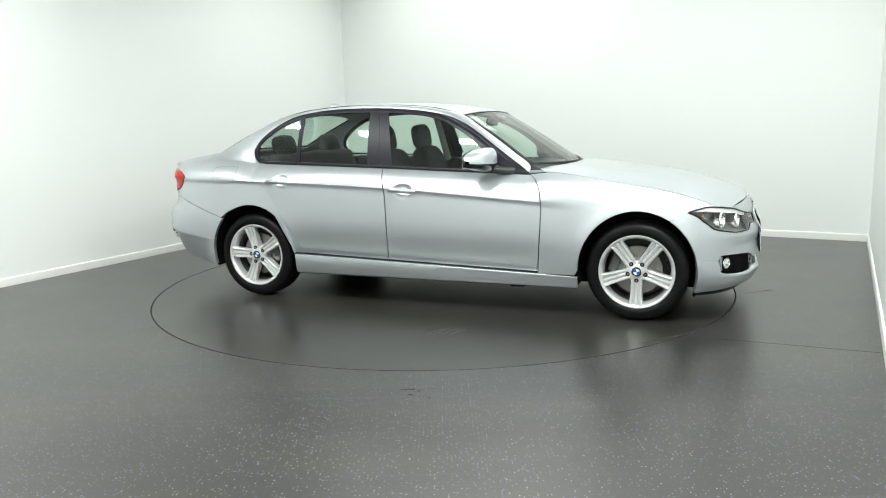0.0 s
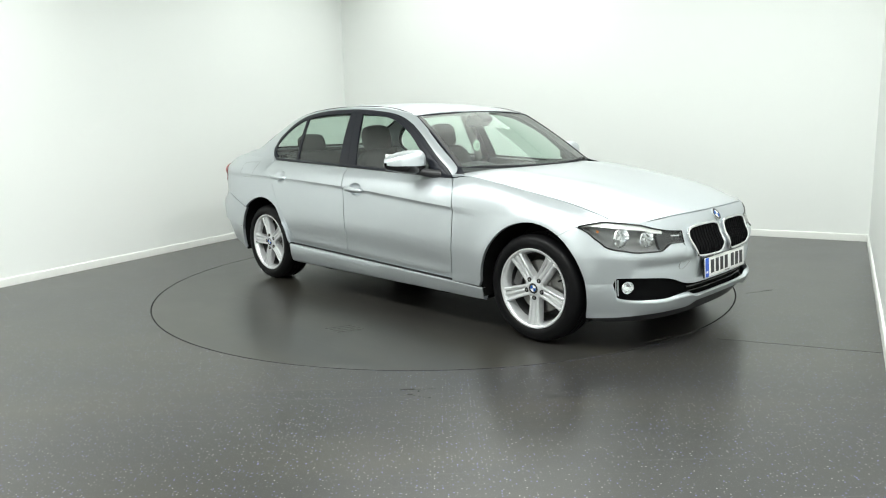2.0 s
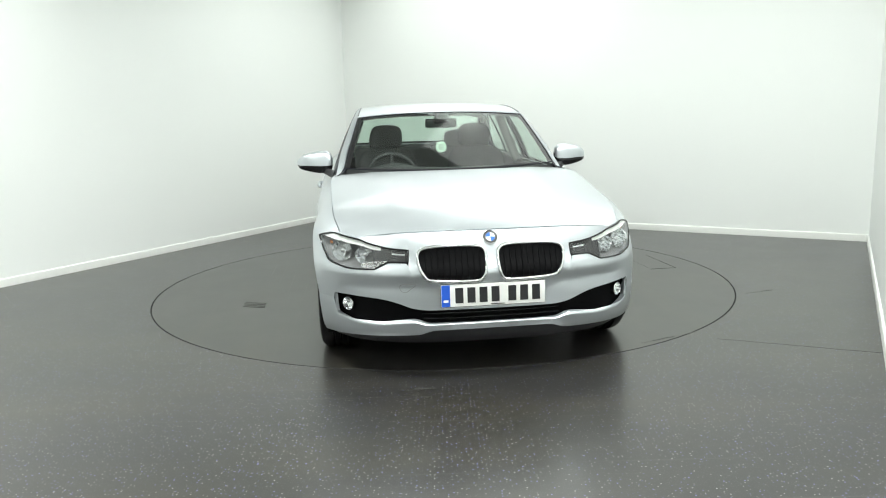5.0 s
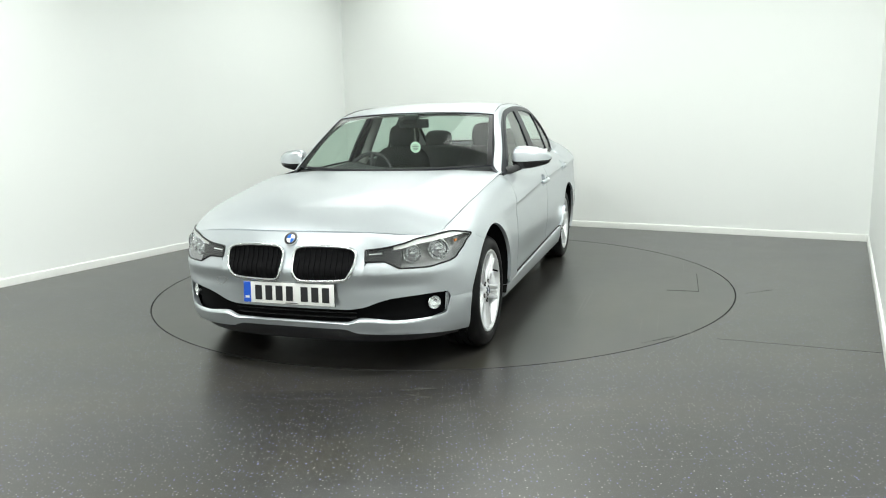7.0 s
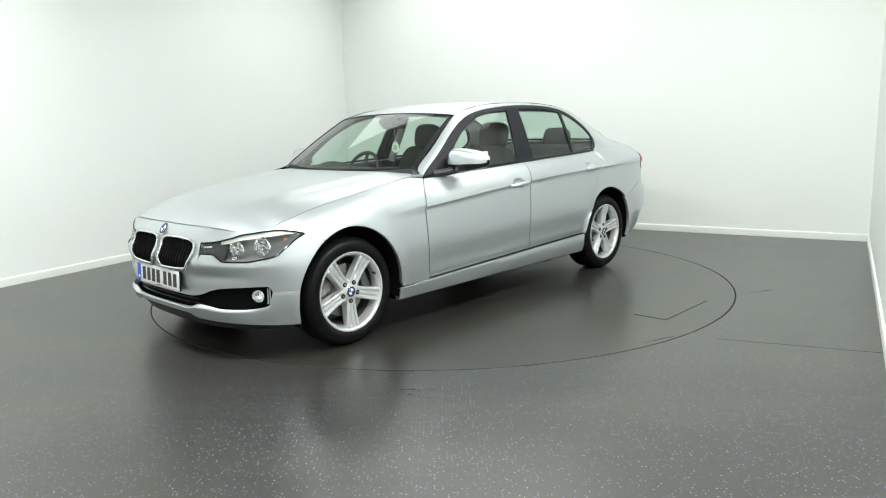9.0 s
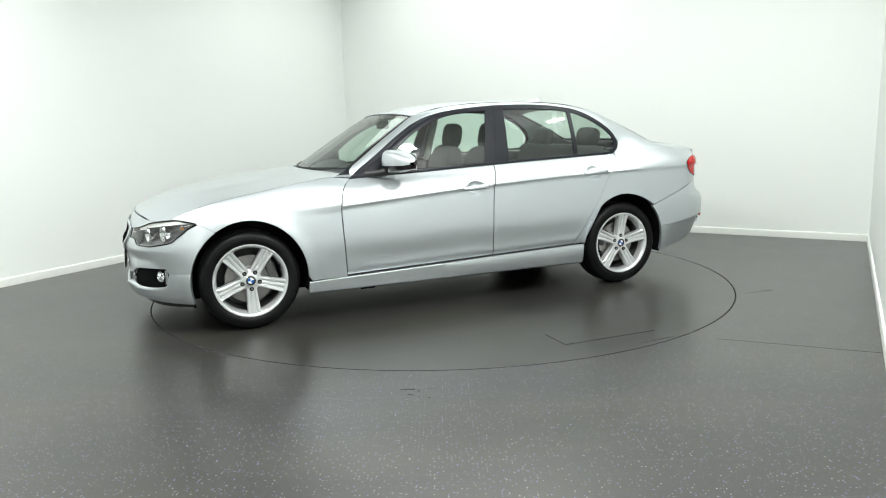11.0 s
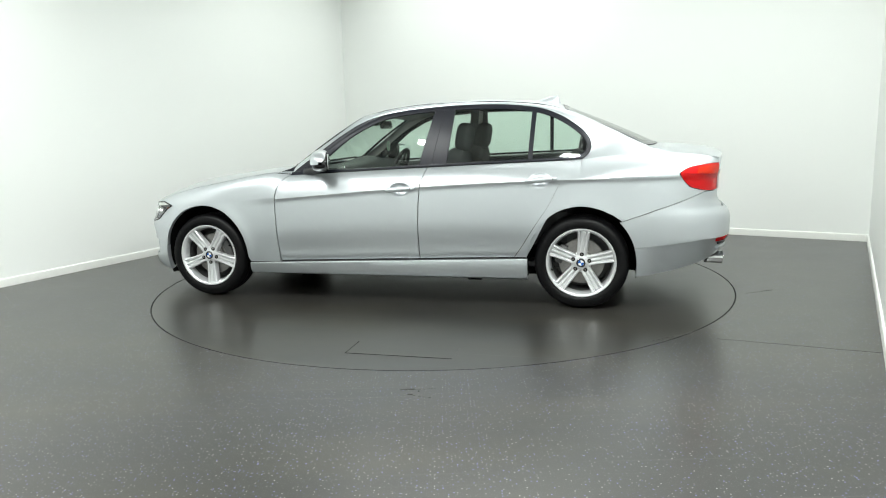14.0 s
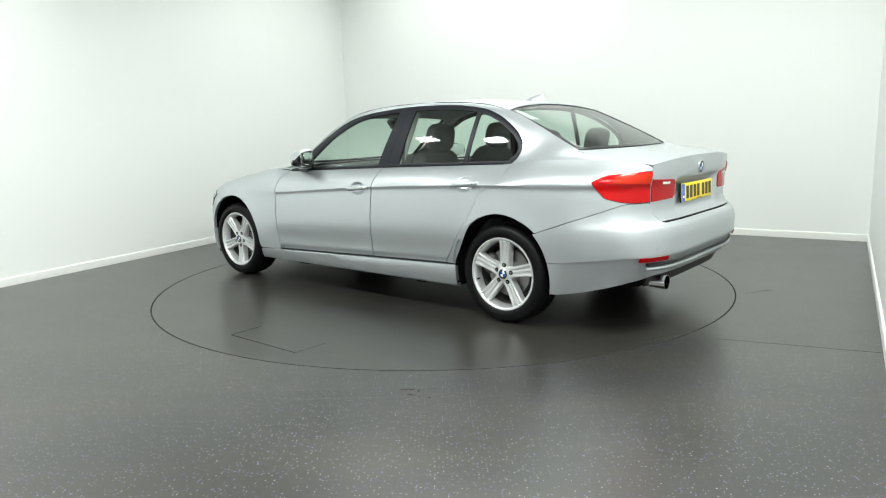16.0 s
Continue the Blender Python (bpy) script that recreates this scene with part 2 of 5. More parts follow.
def sheet(name, P, mats, parent, label="", rim=0.012, hint=None, cell=None, mirror=False, lift=0.0, angle=35.0):
    """A smooth panel from a grid of points, its edges folded back by rim. hint: a point inside the thing. mirror: on the other side."""
    P = np.array(P, float)
    du, dv = np.gradient(P, axis=0), np.gradient(P, axis=1)
    N = np.cross(du, dv)
    N /= np.maximum(np.linalg.norm(N, axis=-1, keepdims=True), 1e-9)
    c = np.array(hint if hint is not None else (P[..., 0].mean() * 0.6, 0, 0.5))
    flip = (N * (P - c)).sum() < 0
    if flip:
        N = -N
    P = P + N * lift
    if rim > 0:
        B = P - N * rim
        P = np.concatenate([B[:1], P, B[-1:]], 0)
        B = np.concatenate([B[:1], B, B[-1:]], 0)
        P = np.concatenate([B[:, :1], P, B[:, -1:]], 1)
    nu, nv = P.shape[:2]
    V = P.reshape(-1, 3)
    F = grid_faces(nu, nv)
    if mirror:
        V = V * [1, -1, 1]
    if flip != mirror:
        F = [q[::-1] for q in F]
    cm = None
    if cell is not None:
        cm = [cell(i / max(nu - 2, 1), j / max(nv - 2, 1)) for i in range(nu - 1) for j in range(nv - 1)]
    return mesh_object(name, V, F, mats, parent, label, cm, angle=angle)


def both(name, P, mats, parent, label="", **kw):
    return [sheet(name, P, mats, parent, label, mirror=k, **kw) for k in (False, True)]


def tube(name, pts, r, mat, parent, label="", closed=False, n=10, squash=1.0, up=(0, 0, 1)):
    """A bar of round section along a line of points."""
    p = np.asarray(pts, float)
    t = np.roll(p, -1, 0) - np.roll(p, 1, 0) if closed else np.gradient(p, axis=0)
    t /= np.linalg.norm(t, axis=1, keepdims=True)
    u = np.asarray(up, float) - t * (t @ np.asarray(up, float))[:, None]
    u /= np.maximum(np.linalg.norm(u, axis=1, keepdims=True), 1e-6)
    w = np.cross(t, u)
    rr = np.broadcast_to(np.asarray(r, float), (len(p),))
    a = np.linspace(0, math.tau, n, endpoint=False)
    V = np.array([p[k] + rr[k] * (math.cos(q) * u[k] + squash * math.sin(q) * w[k]) for k in range(len(p)) for q in a])
    F = []
    m = len(p)
    for i in range(m if closed else m - 1):
        for j in range(n):
            i2, j2 = (i + 1) % m, (j + 1) % n
            F.append((i * n + j, i * n + j2, i2 * n + j2, i2 * n + j))
    if not closed:
        F += [tuple(range(n)), tuple(range((m - 1) * n, m * n))[::-1]]
    return mesh_object(name, V, F, mat, parent, label, angle=50)


def lathe(name, prof, mat, parent, label="", n=48, m=None, cell_mats=None, mats=None, angle=35.0):
    """Turns a profile of (radius, offset) about the y axis; outward is +y."""
    a = np.linspace(0, math.tau, n, endpoint=False)
    V = np.array([(r * math.cos(q), y, r * math.sin(q)) for q in a for r, y in prof])
    if m is not None:
        V = np.array([m @ Vector(v) for v in V])
    F = grid_faces(n, len(prof), True)
    cm = None
    if cell_mats is not None:
        cm = [cell_mats(j) for i in range(n) for j in range(len(prof) - 1)]
    return mesh_object(name, V, F, mats or mat, parent, label, cm, angle=angle)


# ---- the room ----
def wall_between(name, a, b, out, label):
    """A plastered wall from a to b, 0.12 m thick, its back towards out."""
    a, b = Vector((*a, 0)), Vector((*b, 0))
    d = (b - a).normalized()
    nrm = Vector((d.y, -d.x, 0))
    if nrm.dot(Vector((*out, 0)) - a) < 0:
        nrm = -nrm
    t = nrm * 0.12
    v = [a, b, b + t, a + t]
    V = [p + Vector((0, 0, z)) for z in (-0.05, CEIL + 0.1) for p in v]
    F = [(0, 1, 5, 4), (1, 2, 6, 5), (2, 3, 7, 6), (3, 0, 4, 7), (4, 5, 6, 7), (3, 2, 1, 0)]
    ob = mesh_object(name, V, F, WALL, smooth=False)
    return tagged(ob, label, "wall", kind="structure")


def skirting(a, b, inside, name="baseboard"):
    """A white skirting board with a rounded upper edge."""
    a, b = Vector((*a, 0)), Vector((*b, 0))
    d = (b - a).normalized()
    nrm = Vector((-d.y, d.x, 0))
    if nrm.dot(Vector((*inside, 0)) - a) < 0:
        nrm = -nrm
    prof = [(0.0, 0.0), (0.015, 0.0), (0.015, 0.060), (0.013, 0.067), (0.008, 0.071), (0.0, 0.072)]
    V = [p + nrm * u + Vector((0, 0, z)) for p in (a, b) for u, z in prof]
    k = len(prof)
    F = [(i, i + 1, i + 1 + k, i + k) for i in range(k - 1)]
    ob = mesh_object(name, V, F, TRIM_WHITE, angle=50)
    return tagged(ob, "white painted skirting board at the foot of the wall", "skirting board", kind="structure")


MID = (0.0, -1.5)
ROOM = [C_NEAR_L, C_LEFT, C_RIGHT, C_NEAR_R]
NAMES = ["wall_left", "wall_back", "wall_right", "wall_near"]
for k in range(4):
    a, b = ROOM[k], ROOM[(k + 1) % 4]
    mx, my = (a[0] + b[0]) / 2, (a[1] + b[1]) / 2
    wall_between(NAMES[k], a, b, (mx * 2 - MID[0], my * 2 - MID[1]), "plain white painted studio wall")
    skirting(a, b, MID)


def build_floor():
    """Vinyl floor with a round opening for the turntable."""
    gap = 0.007
    turns = sorted([k * math.tau / 240 for k in range(240)] + [math.atan2(y, x) % math.tau for x, y in ROOM])
    n = len(turns)
    inner, outer = [], []
    for q in turns:
        d = Vector((math.cos(q), math.sin(q)))
        best = 1e9
        for i in range(4):
            a, b = Vector(ROOM[i]), Vector(ROOM[(i + 1) % 4])
            e = b - a
            den = d.x * e.y - d.y * e.x
            if abs(den) < 1e-9:
                continue
            s = (a.x * e.y - a.y * e.x) / den
            w = (a.x * d.y - a.y * d.x) / den
            if s > 0 and -1e-6 <= w <= 1 + 1e-6:
                best = min(best, s)
        inner.append(d * (TABLE_R + gap))
        outer.append(d * best)
    V = [(p.x, p.y, 0) for p in inner] + [(p.x, p.y, 0) for p in outer] + [(p.x, p.y, -0.05) for p in inner]
    F, cm = [], []
    for k in range(n):
        j = (k + 1) % n
        F.append((k, k + n, j + n, j)), cm.append(0)
        F.append((k, j, j + 2 * n, k + 2 * n)), cm.append(1)
    F.append((2 * n, *range(3 * n - 1, 2 * n, -1))), cm.append(1)
    ob = mesh_object("floor", V, F, [FLOOR, SHADOW_GAP], cell_mats=cm, smooth=False)
    tagged(ob, "grey speckled vinyl floor with a dull sheen", "floor", kind="structure")
    under = mesh_object("subfloor", [(x * 1.05, y * 1.05, -0.06) for x, y in ROOM], [(0, 1, 2, 3)], SHADOW_GAP, smooth=False)
    tagged(under, "dark subfloor below the turntable", "subfloor", kind="structure")
    V = [(x * 1.02, y * 1.02, z) for z in (CEIL, CEIL + 0.1) for x, y in ROOM]
    ob = mesh_object("ceiling", V, [(0, 1, 2, 3), (7, 6, 5, 4)], CEILING, smooth=False)
    tagged(ob, "white painted ceiling", "ceiling", kind="structure")


build_floor()


def build_turntable():
    """The disc that carries the car: vinyl top, dark edge, and two flush covers."""
    table = new("turntable")
    tagged(table, "flush round turntable covered in worn grey vinyl", "turntable")
    n, ch = 240, 0.003
    rings = [(TABLE_R - ch, 0.0), (TABLE_R, -ch), (TABLE_R, -0.04)]
    V = [(r * math.cos(k * math.tau / n), r * math.sin(k * math.tau / n), z) for r, z in rings for k in range(n)]
    F, cm = [tuple(range(n))], [0]
    for i in range(2):
        for k in range(n):
            j = (k + 1) % n
            F.append((i * n + k, (i + 1) * n + k, (i + 1) * n + j, i * n + j)), cm.append(1)
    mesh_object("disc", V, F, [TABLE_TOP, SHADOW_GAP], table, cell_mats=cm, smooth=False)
    ox, oy = CAR_OFF
    # access cover: narrow dark joints round a vinyl plate
    x0, x1, y0, y1 = -0.79 + ox, -0.17 + ox, 1.815 + oy, 2.035 + oy
    w = 0.004
    for name, bx in (("cover_joint", (x0, x1, y1, y1 + w)), ("cover_joint", (x1, x1 + w * 0.7, y0, y1))):
        bm = box_bm((bx[1] - bx[0], bx[3] - bx[2], 0.002), pose((bx[0] + bx[1]) / 2, (bx[2] + bx[3]) / 2, 0.0012))
        part(name, bm, SHADOW_GAP, table, smooth=False)
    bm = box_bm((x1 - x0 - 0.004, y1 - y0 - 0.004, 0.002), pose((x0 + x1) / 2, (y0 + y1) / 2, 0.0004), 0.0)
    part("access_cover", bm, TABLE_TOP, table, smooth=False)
    # small vent with slanting bars
    for k in range(4):
        bm = box_bm((0.016, 0.17, 0.003), pose(0.27 + k * 0.042 + ox, -1.41 + oy, 0.002, 0, 0, -24), 0.001, 1)
        part("vent_bar", bm, LIGHT_GREY, table, "pale worn vent bar")
    return table


turntable = build_turntable()


def floor_line(name, a, b, w, mat, label):
    """A thin joint or scuff lying on the vinyl."""
    a, b = Vector((*a, 0.0012)), Vector((*b, 0.0012))
    d = (b - a).normalized()
    n = Vector((-d.y, d.x, 0)) * w * 0.5
    V, F, k = [], [], 14
    for i in range(k + 1):
        q = a.lerp(b, i / k) + Vector((-d.y, d.x, 0)) * (0.006 * noise.noise(Vector((i * 0.7, a.x * 9, 0))))
        t = math.sin(math.pi * (0.08 + 0.84 * i / k)) ** 0.5
        V += [q - n * t, q + n * t, q - n * t - Vector((0, 0, 0.003)), q + n * t - Vector((0, 0, 0.003))]
    for i in range(k):
        j = 4 * i
        F += [(j, j + 4, j + 5, j + 1), (j + 2, j + 6, j + 4, j), (j + 1, j + 5, j + 7, j + 3)]
    return tagged(mesh_object(name, V, F, mat, smooth=False), label, "floor mark", kind="structure")


floor_line("floor_joint", (1.57, -1.84), (2.45, -2.22), 0.002, SCUFF_DARK, "dark joint between two sheets of vinyl")
floor_line("floor_scuff", (1.12, -1.88), (1.50, -1.69), 0.008, SCUFF, "pale scuff on the vinyl floor")
for a, b in (((-0.22, -2.51), (-0.05, -2.50)), ((-0.18, -2.57), (-0.07, -2.62)), ((-0.13, -2.53), (-0.14, -2.69)), ((2.18, -0.79), (2.41, -0.70))):
    floor_line("floor_scuff", a, b, 0.010, SCUFF, "short pale scuff on the vinyl floor")


# builds the small ceiling lights and the added large fill panels alike
def build_lamp(x, y, la, lb, watts):
    lamp = new("ceiling_or_fill_light")
    lamp.matrix_world = pose(x, y, CEIL, 0, 0, LAMP_TURN)
    tagged(lamp, "slim white rectangular ceiling light panel, switched on; large ones are added, unseen fill", "ceiling light", "ceiling lights")
    part("housing", box_bm((la + 0.08, lb + 0.08, 0.04), pose(0, 0, -0.02), 0.008), TRIM_WHITE, lamp)
    part("diffuser", box_bm((la, lb, 0.006), pose(0, 0, -0.044), 0.002), PANEL_GLOW, lamp)


for row in LAMPS:
    build_lamp(*row)


# ---- the car: x forward, y to its left, z up; origin on the ground between the axles ----
car = new("car")
tagged(car, "silver four-door saloon car with alloy wheels on the turntable", "car")

NF, NR = 2.8, 4.5
AXLE, WHEEL_R, HUB_Z = 1.405, 0.317, 0.316
ARCH_A, ARCH_B = 0.362, 0.386


def char_z(x):
    return pchip(x, [-2.4, -1.96, -1.29, -0.3, 0.79, 1.02, 1.4, 2.2], [0.893, 0.890, 0.876, 0.833, 0.752, 0.737, 0.700, 0.66])


def nose_x(z):
    return pchip(z, [0.16, 0.20, 0.25, 0.30, 0.36, 0.43, 0.50, 0.535, 0.555, 0.60, 0.68, 0.735, 0.80, 0.95], [2.07, 2.10, 2.124, 2.126, 2.122, 2.124, 2.134, 2.140, 2.135, 2.112, 2.085, 2.055, 2.0, 1.95])


def tail_x(z):
    return pchip(z, [0.20, 0.28, 0.36, 0.44, 0.50, 0.58, 0.64, 0.68, 0.74, 0.85, 0.95, 1.02, 1.1], [2.27, 2.31, 2.345, 2.375, 2.395, 2.395, 2.38, 2.33, 2.305, 2.305, 2.322, 2.325, 2.32])


def fold_z(x):
    return 0.430 + 0.13 * np.clip(-1.80 - x, 0, 0.4)


def low_y(z, x):
    q = (z - 0.16) / (char_z(x) - 0.16)
    y = pchip(q, [0, 0.05, 0.13, 0.24, 0.4, 0.6, 0.75, 0.88, 0.965, 1.0], [0.845, 0.868, 0.884, 0.893, 0.901, 0.905, 0.902, 0.895, 0.888, 0.884])
    # shallow hollow along the lower doors
    along = np.clip((0.95 - x) / 0.30, 0, 1) * np.clip((x + 1.26) / 0.26, 0, 1)
    y = y - 0.011 * along * np.exp(-(((q - 0.36) / 0.13) ** 2))
    # the crease along the doors dies out on the front wing
    y = y + np.clip((1.12 - x) / 0.28, 0, 1) * pchip(q, [0, 0.75, 0.88, 0.965, 1.0], [0, 0.0, 0.002, 0.005, 0.016])
    # below the rear bumper's crease the flank draws in
    k = np.clip((-1.80 - x) / 0.10, 0, 1)
    zf = fold_z(x)
    return y - k * 0.030 * np.clip((zf - z) / 0.2, 0, 1)


def belt_z(x):
    return pchip(x, [0.70, 0.17, -0.35, -0.87, -1.40], [0.921, 0.944, 0.967, 0.986, 1.003])


def glass_y(x, z):
    """The slope of the side windows."""
    yb = pchip(x, [0.75, 0.2, -0.4, -1.0, -1.45, -1.9], [0.772, 0.790, 0.794, 0.783, 0.757, 0.70])
    q = np.asarray(z) - 0.95
    return yb - 0.30 * q - 0.33 * np.maximum(q, 0) ** 2


def top_z(x):
    return np.where(np.asarray(x) > 0.70,
                    pchip(x, [0.70, 0.85, 1.0, 1.3, 1.6, 1.70, 1.80, 1.848, 1.928, 1.958, 2.0], [0.921, 0.935, 0.917, 0.865, 0.808, 0.780, 0.745, 0.724, 0.712, 0.705, 0.692]),
                    np.where(np.asarray(x) < -1.40, pchip(x, [-1.40, -1.6, -1.8, -1.98, -2.15, -2.3], [1.003, 1.026, 1.033, 1.033, 1.018, 1.0]), belt_z(x)))


def top_y(x):
    return np.where(np.asarray(x) > 0.70,
                    pchip(x, [0.70, 0.85, 1.0, 1.3, 1.6, 1.70, 1.80, 1.848, 1.928, 1.958, 2.0], [0.780, 0.793, 0.796, 0.788, 0.776, 0.767, 0.748, 0.739, 0.681, 0.648, 0.60]),
                    np.where(np.asarray(x) < -1.40, pchip(x, [-1.40, -1.5, -1.62, -1.8, -1.98, -2.06, -2.15, -2.3], [0.757, 0.758, 0.760, 0.758, 0.736, 0.702, 0.664, 0.60]),
                             glass_y(x, belt_z(x))))


def plan(x, z):
    """How far the flank draws in towards nose and tail."""
    x, z = np.asarray(x, float), np.asarray(z, float)
    f = np.clip((x - 1.4) / (nose_x(z) - 1.4), 0, 0.99999)
    r = np.clip((-x - 1.4) / (tail_x(z) - 1.4), 0, 0.99999)
    return (1 - f ** NF) ** (1 / NF) * (1 - r ** NR) ** (1 / NR)


def flare(x, z):
    s = 0
    for cx in (AXLE, -AXLE):
        r = np.hypot((x - cx) / ARCH_A, (z - HUB_Z) / ARCH_B)
        s = s + (0.010 if cx > 0 else 0.004) * np.exp(-(((r - 1.0) / 0.15) ** 2))
    return s


def flank(x, z, p=None):
    """Half the body's width at x and z, below the windows."""
    x, z = np.asarray(x, float), np.asarray(z, float)
    x, z = np.broadcast_arrays(x, z)
    p = plan(x, z) if p is None else p
    zc, zt = char_z(x), top_z(x)
    q = np.clip((z - zc) / np.maximum(zt - zc, 0.02), 0, 1)
    h = pchip(q, [0, 0.15, 0.4, 0.65, 0.85, 1.0], [0, 0.055, 0.20, 0.42, 0.70, 1.0])
    k = np.clip((-0.70 - x) / 0.72, 0, 1)
    k = k * k * (3 - 2 * k)
    h = h * (1 - k) + k * q ** np.interp(-x, [1.35, 1.60, 1.90], [1.12, 1.5, 1.7])
    yl = low_y(np.minimum(z, zc), x) * p
    yt = np.minimum(top_y(x), yl - 0.005)
    return np.where(z > zc, yl + (yt - yl) * h, yl) + flare(x, z)


def arch_z(x, cx):
    q = np.clip(1 - ((np.asarray(x) - cx) / ARCH_A) ** 2, 0, 1)
    return HUB_Z + ARCH_B * np.sqrt(q)


def door_bottom(x):
    return pchip(x, [1.05, 0.0, -1.05], [0.283, 0.318, 0.352])


def rows_between(lo, mid, hi, n1, n2):
    """Heights from lo to hi with a row along mid."""
    m = np.clip(mid, lo + 0.02 * (hi - lo), hi - 0.05 * (hi - lo))
    return np.concatenate([lo + (m - lo) * np.linspace(0, 1, n1)[:, None], (m + (hi - m) * np.linspace(0, 1, n2 + 1)[1:, None])], 0).T


GAP = 0.0034


def line_x(z, table):
    return pchip(z, [p[1] for p in table], [p[0] for p in table])


LINE_A = [(0.784, 0.27), (0.792, 0.42), (0.802, 0.58), (0.806, 0.72), (0.792, 0.82), (0.755, 0.89), (0.705, 0.925)]
LINE_B = [(-0.287, 0.29), (-0.284, 0.50), (-0.288, 0.65), (-0.299, 0.81), (-0.345, 0.98)]
LINE_C = [(-0.945, 0.33), (-1.02, 0.44), (-1.098, 0.564), (-1.19, 0.70), (-1.262, 0.839), (-1.31, 0.92), (-1.365, 1.01)]


HANDLES = ((-0.062, -0.266, 0.812), (-1.040, -1.245, 0.870))


def cup_depth(x, z):
    """The grip recesses pressed into the doors."""
    d = 0
    for x0, x1, zh in HANDLES:
        xm, zm = (x0 + x1) / 2 + 0.008, zh + 0.008
        r = np.hypot((x - xm) / 0.070, (z - zm) / 0.044)
        d = d + 0.020 * np.clip(1.12 * (1 - r ** 3.0), 0, 1)
    return d


def door_grid(front, rear, n=120):
    u = np.linspace(0, 1, n)[:, None]
    n1, n2 = 36, 30
    Z = np.tile(np.linspace(0.3, 0.95, n1 + n2), (n, 1))
    for _ in range(4):
        xa, xb = line_x(Z, front) - GAP, line_x(Z, rear) + GAP
        X = xa + (xb - xa) * u
        lo, hi, mid = door_bottom(X[:, 0]) + 0.004, belt_z(X[:, -1]) - 0.004, char_z(X[:, n1 - 1])
        Z = rows_between(lo, mid, hi, n1, n2)
    tuck = np.clip(1 - (Z - Z[:, :1]) / 0.045, 0, 1) ** 2 * 0.014
    return np.stack([X, flank(X, Z) - tuck - cup_depth(X, Z), Z], -1)


both("front_door", door_grid(LINE_A, LINE_B), PAINT, car)
both("rear_door", door_grid(LINE_B, LINE_C), PAINT, car)


# front wing
def wing_grid():
    xs = np.concatenate([np.linspace(0.70, 1.043, 18)[:-1], AXLE - ARCH_A * np.cos(np.linspace(0, 2.15, 40)), np.linspace(1.61, 1.90, 16)])
    lo = np.where(xs < 1.043, 0.283, np.where(xs <= 1.603, arch_z(xs, AXLE), pchip(xs, [1.60, 1.662, 1.70, 1.749, 1.80, 1.85, 1.905], [0.6425, 0.6785, 0.695, 0.711, 0.721, 0.721, 0.712])))
    hi = np.maximum(top_z(xs) - 0.0012, lo + 0.004)
    Z = rows_between(lo, char_z(xs), hi, 18, 18)
    X = np.tile(xs[:, None], (1, Z.shape[1]))
    # the rear edge follows the door's joint
    xa = line_x(Z, LINE_A) + GAP
    k = np.clip((1.0 - X) / (1.0 - 0.70), 0, 1)
    X = np.where(X < 1.0, 1.0 + (xa - 1.0) * k, X)
    hi2 = top_z(X) - 0.003
    Z = np.where(X < 1.0, np.minimum(Z, hi2), Z)
    return np.stack([X, flank(X, Z), Z], -1)


both("front_wing", wing_grid(), PAINT, car, rim=0.02)


def tail_point(phi, z):
    """A point on the rear end; phi is 90 degrees at the rear axle and 0 in the middle."""
    s, c = np.sin(phi) ** (2 / NR), np.cos(phi) ** (2 / NR)
    x = -(1.4 + (tail_x(z) - 1.4) * c)
    return np.stack(np.broadcast_arrays(x, flank(x, z, s), z), -1)


def nose_point(phi, z):
    s, c = np.sin(np.abs(phi)) ** (2 / NF), np.cos(phi) ** (2 / NF)
    s, c, z = np.broadcast_arrays(s, c, z)
    x = 1.4 + (nose_x(z) - 1.4) * c
    z = np.broadcast_to(np.asarray(z, float), x.shape) if np.ndim(x) else np.asarray(z, float)
    w = np.clip((np.degrees(np.abs(phi)) - 30) / 32, 0, 1)
    w = w * w * (3 - 2 * w)
    y = low_y(np.minimum(z, char_z(x)), x) * s * (1 - w) + flank(x, z, s) * w
    return np.stack(np.broadcast_arrays(x, np.sign(phi) * y, z), -1)


def tail_phi(x, z=0.8):
    c = np.clip((-np.asarray(x, float) - 1.4) / (tail_x(z) - 1.4), 0, 1)
    return np.arccos(c ** (NR / 2))


def corner_phi(deg):
    """Angles round the rear corner, counted as on a rounder corner (power 3.2)."""
    d = np.radians(np.asarray(deg, float))
    py, px = np.arcsin(np.sin(d) ** (NR / 3.2)), np.arccos(np.cos(d) ** (NR / 3.2))
    w = np.clip((np.degrees(d) - 36) / 14, 0, 1)
    return py * (1 - w) + px * w


def seam_z(x):
    return pchip(x, [-1.55, -1.66, -1.70, -2.05, -2.13, -2.19, -2.25], [0.575, 0.606, 0.622, 0.735, 0.765, 0.785, 0.785])


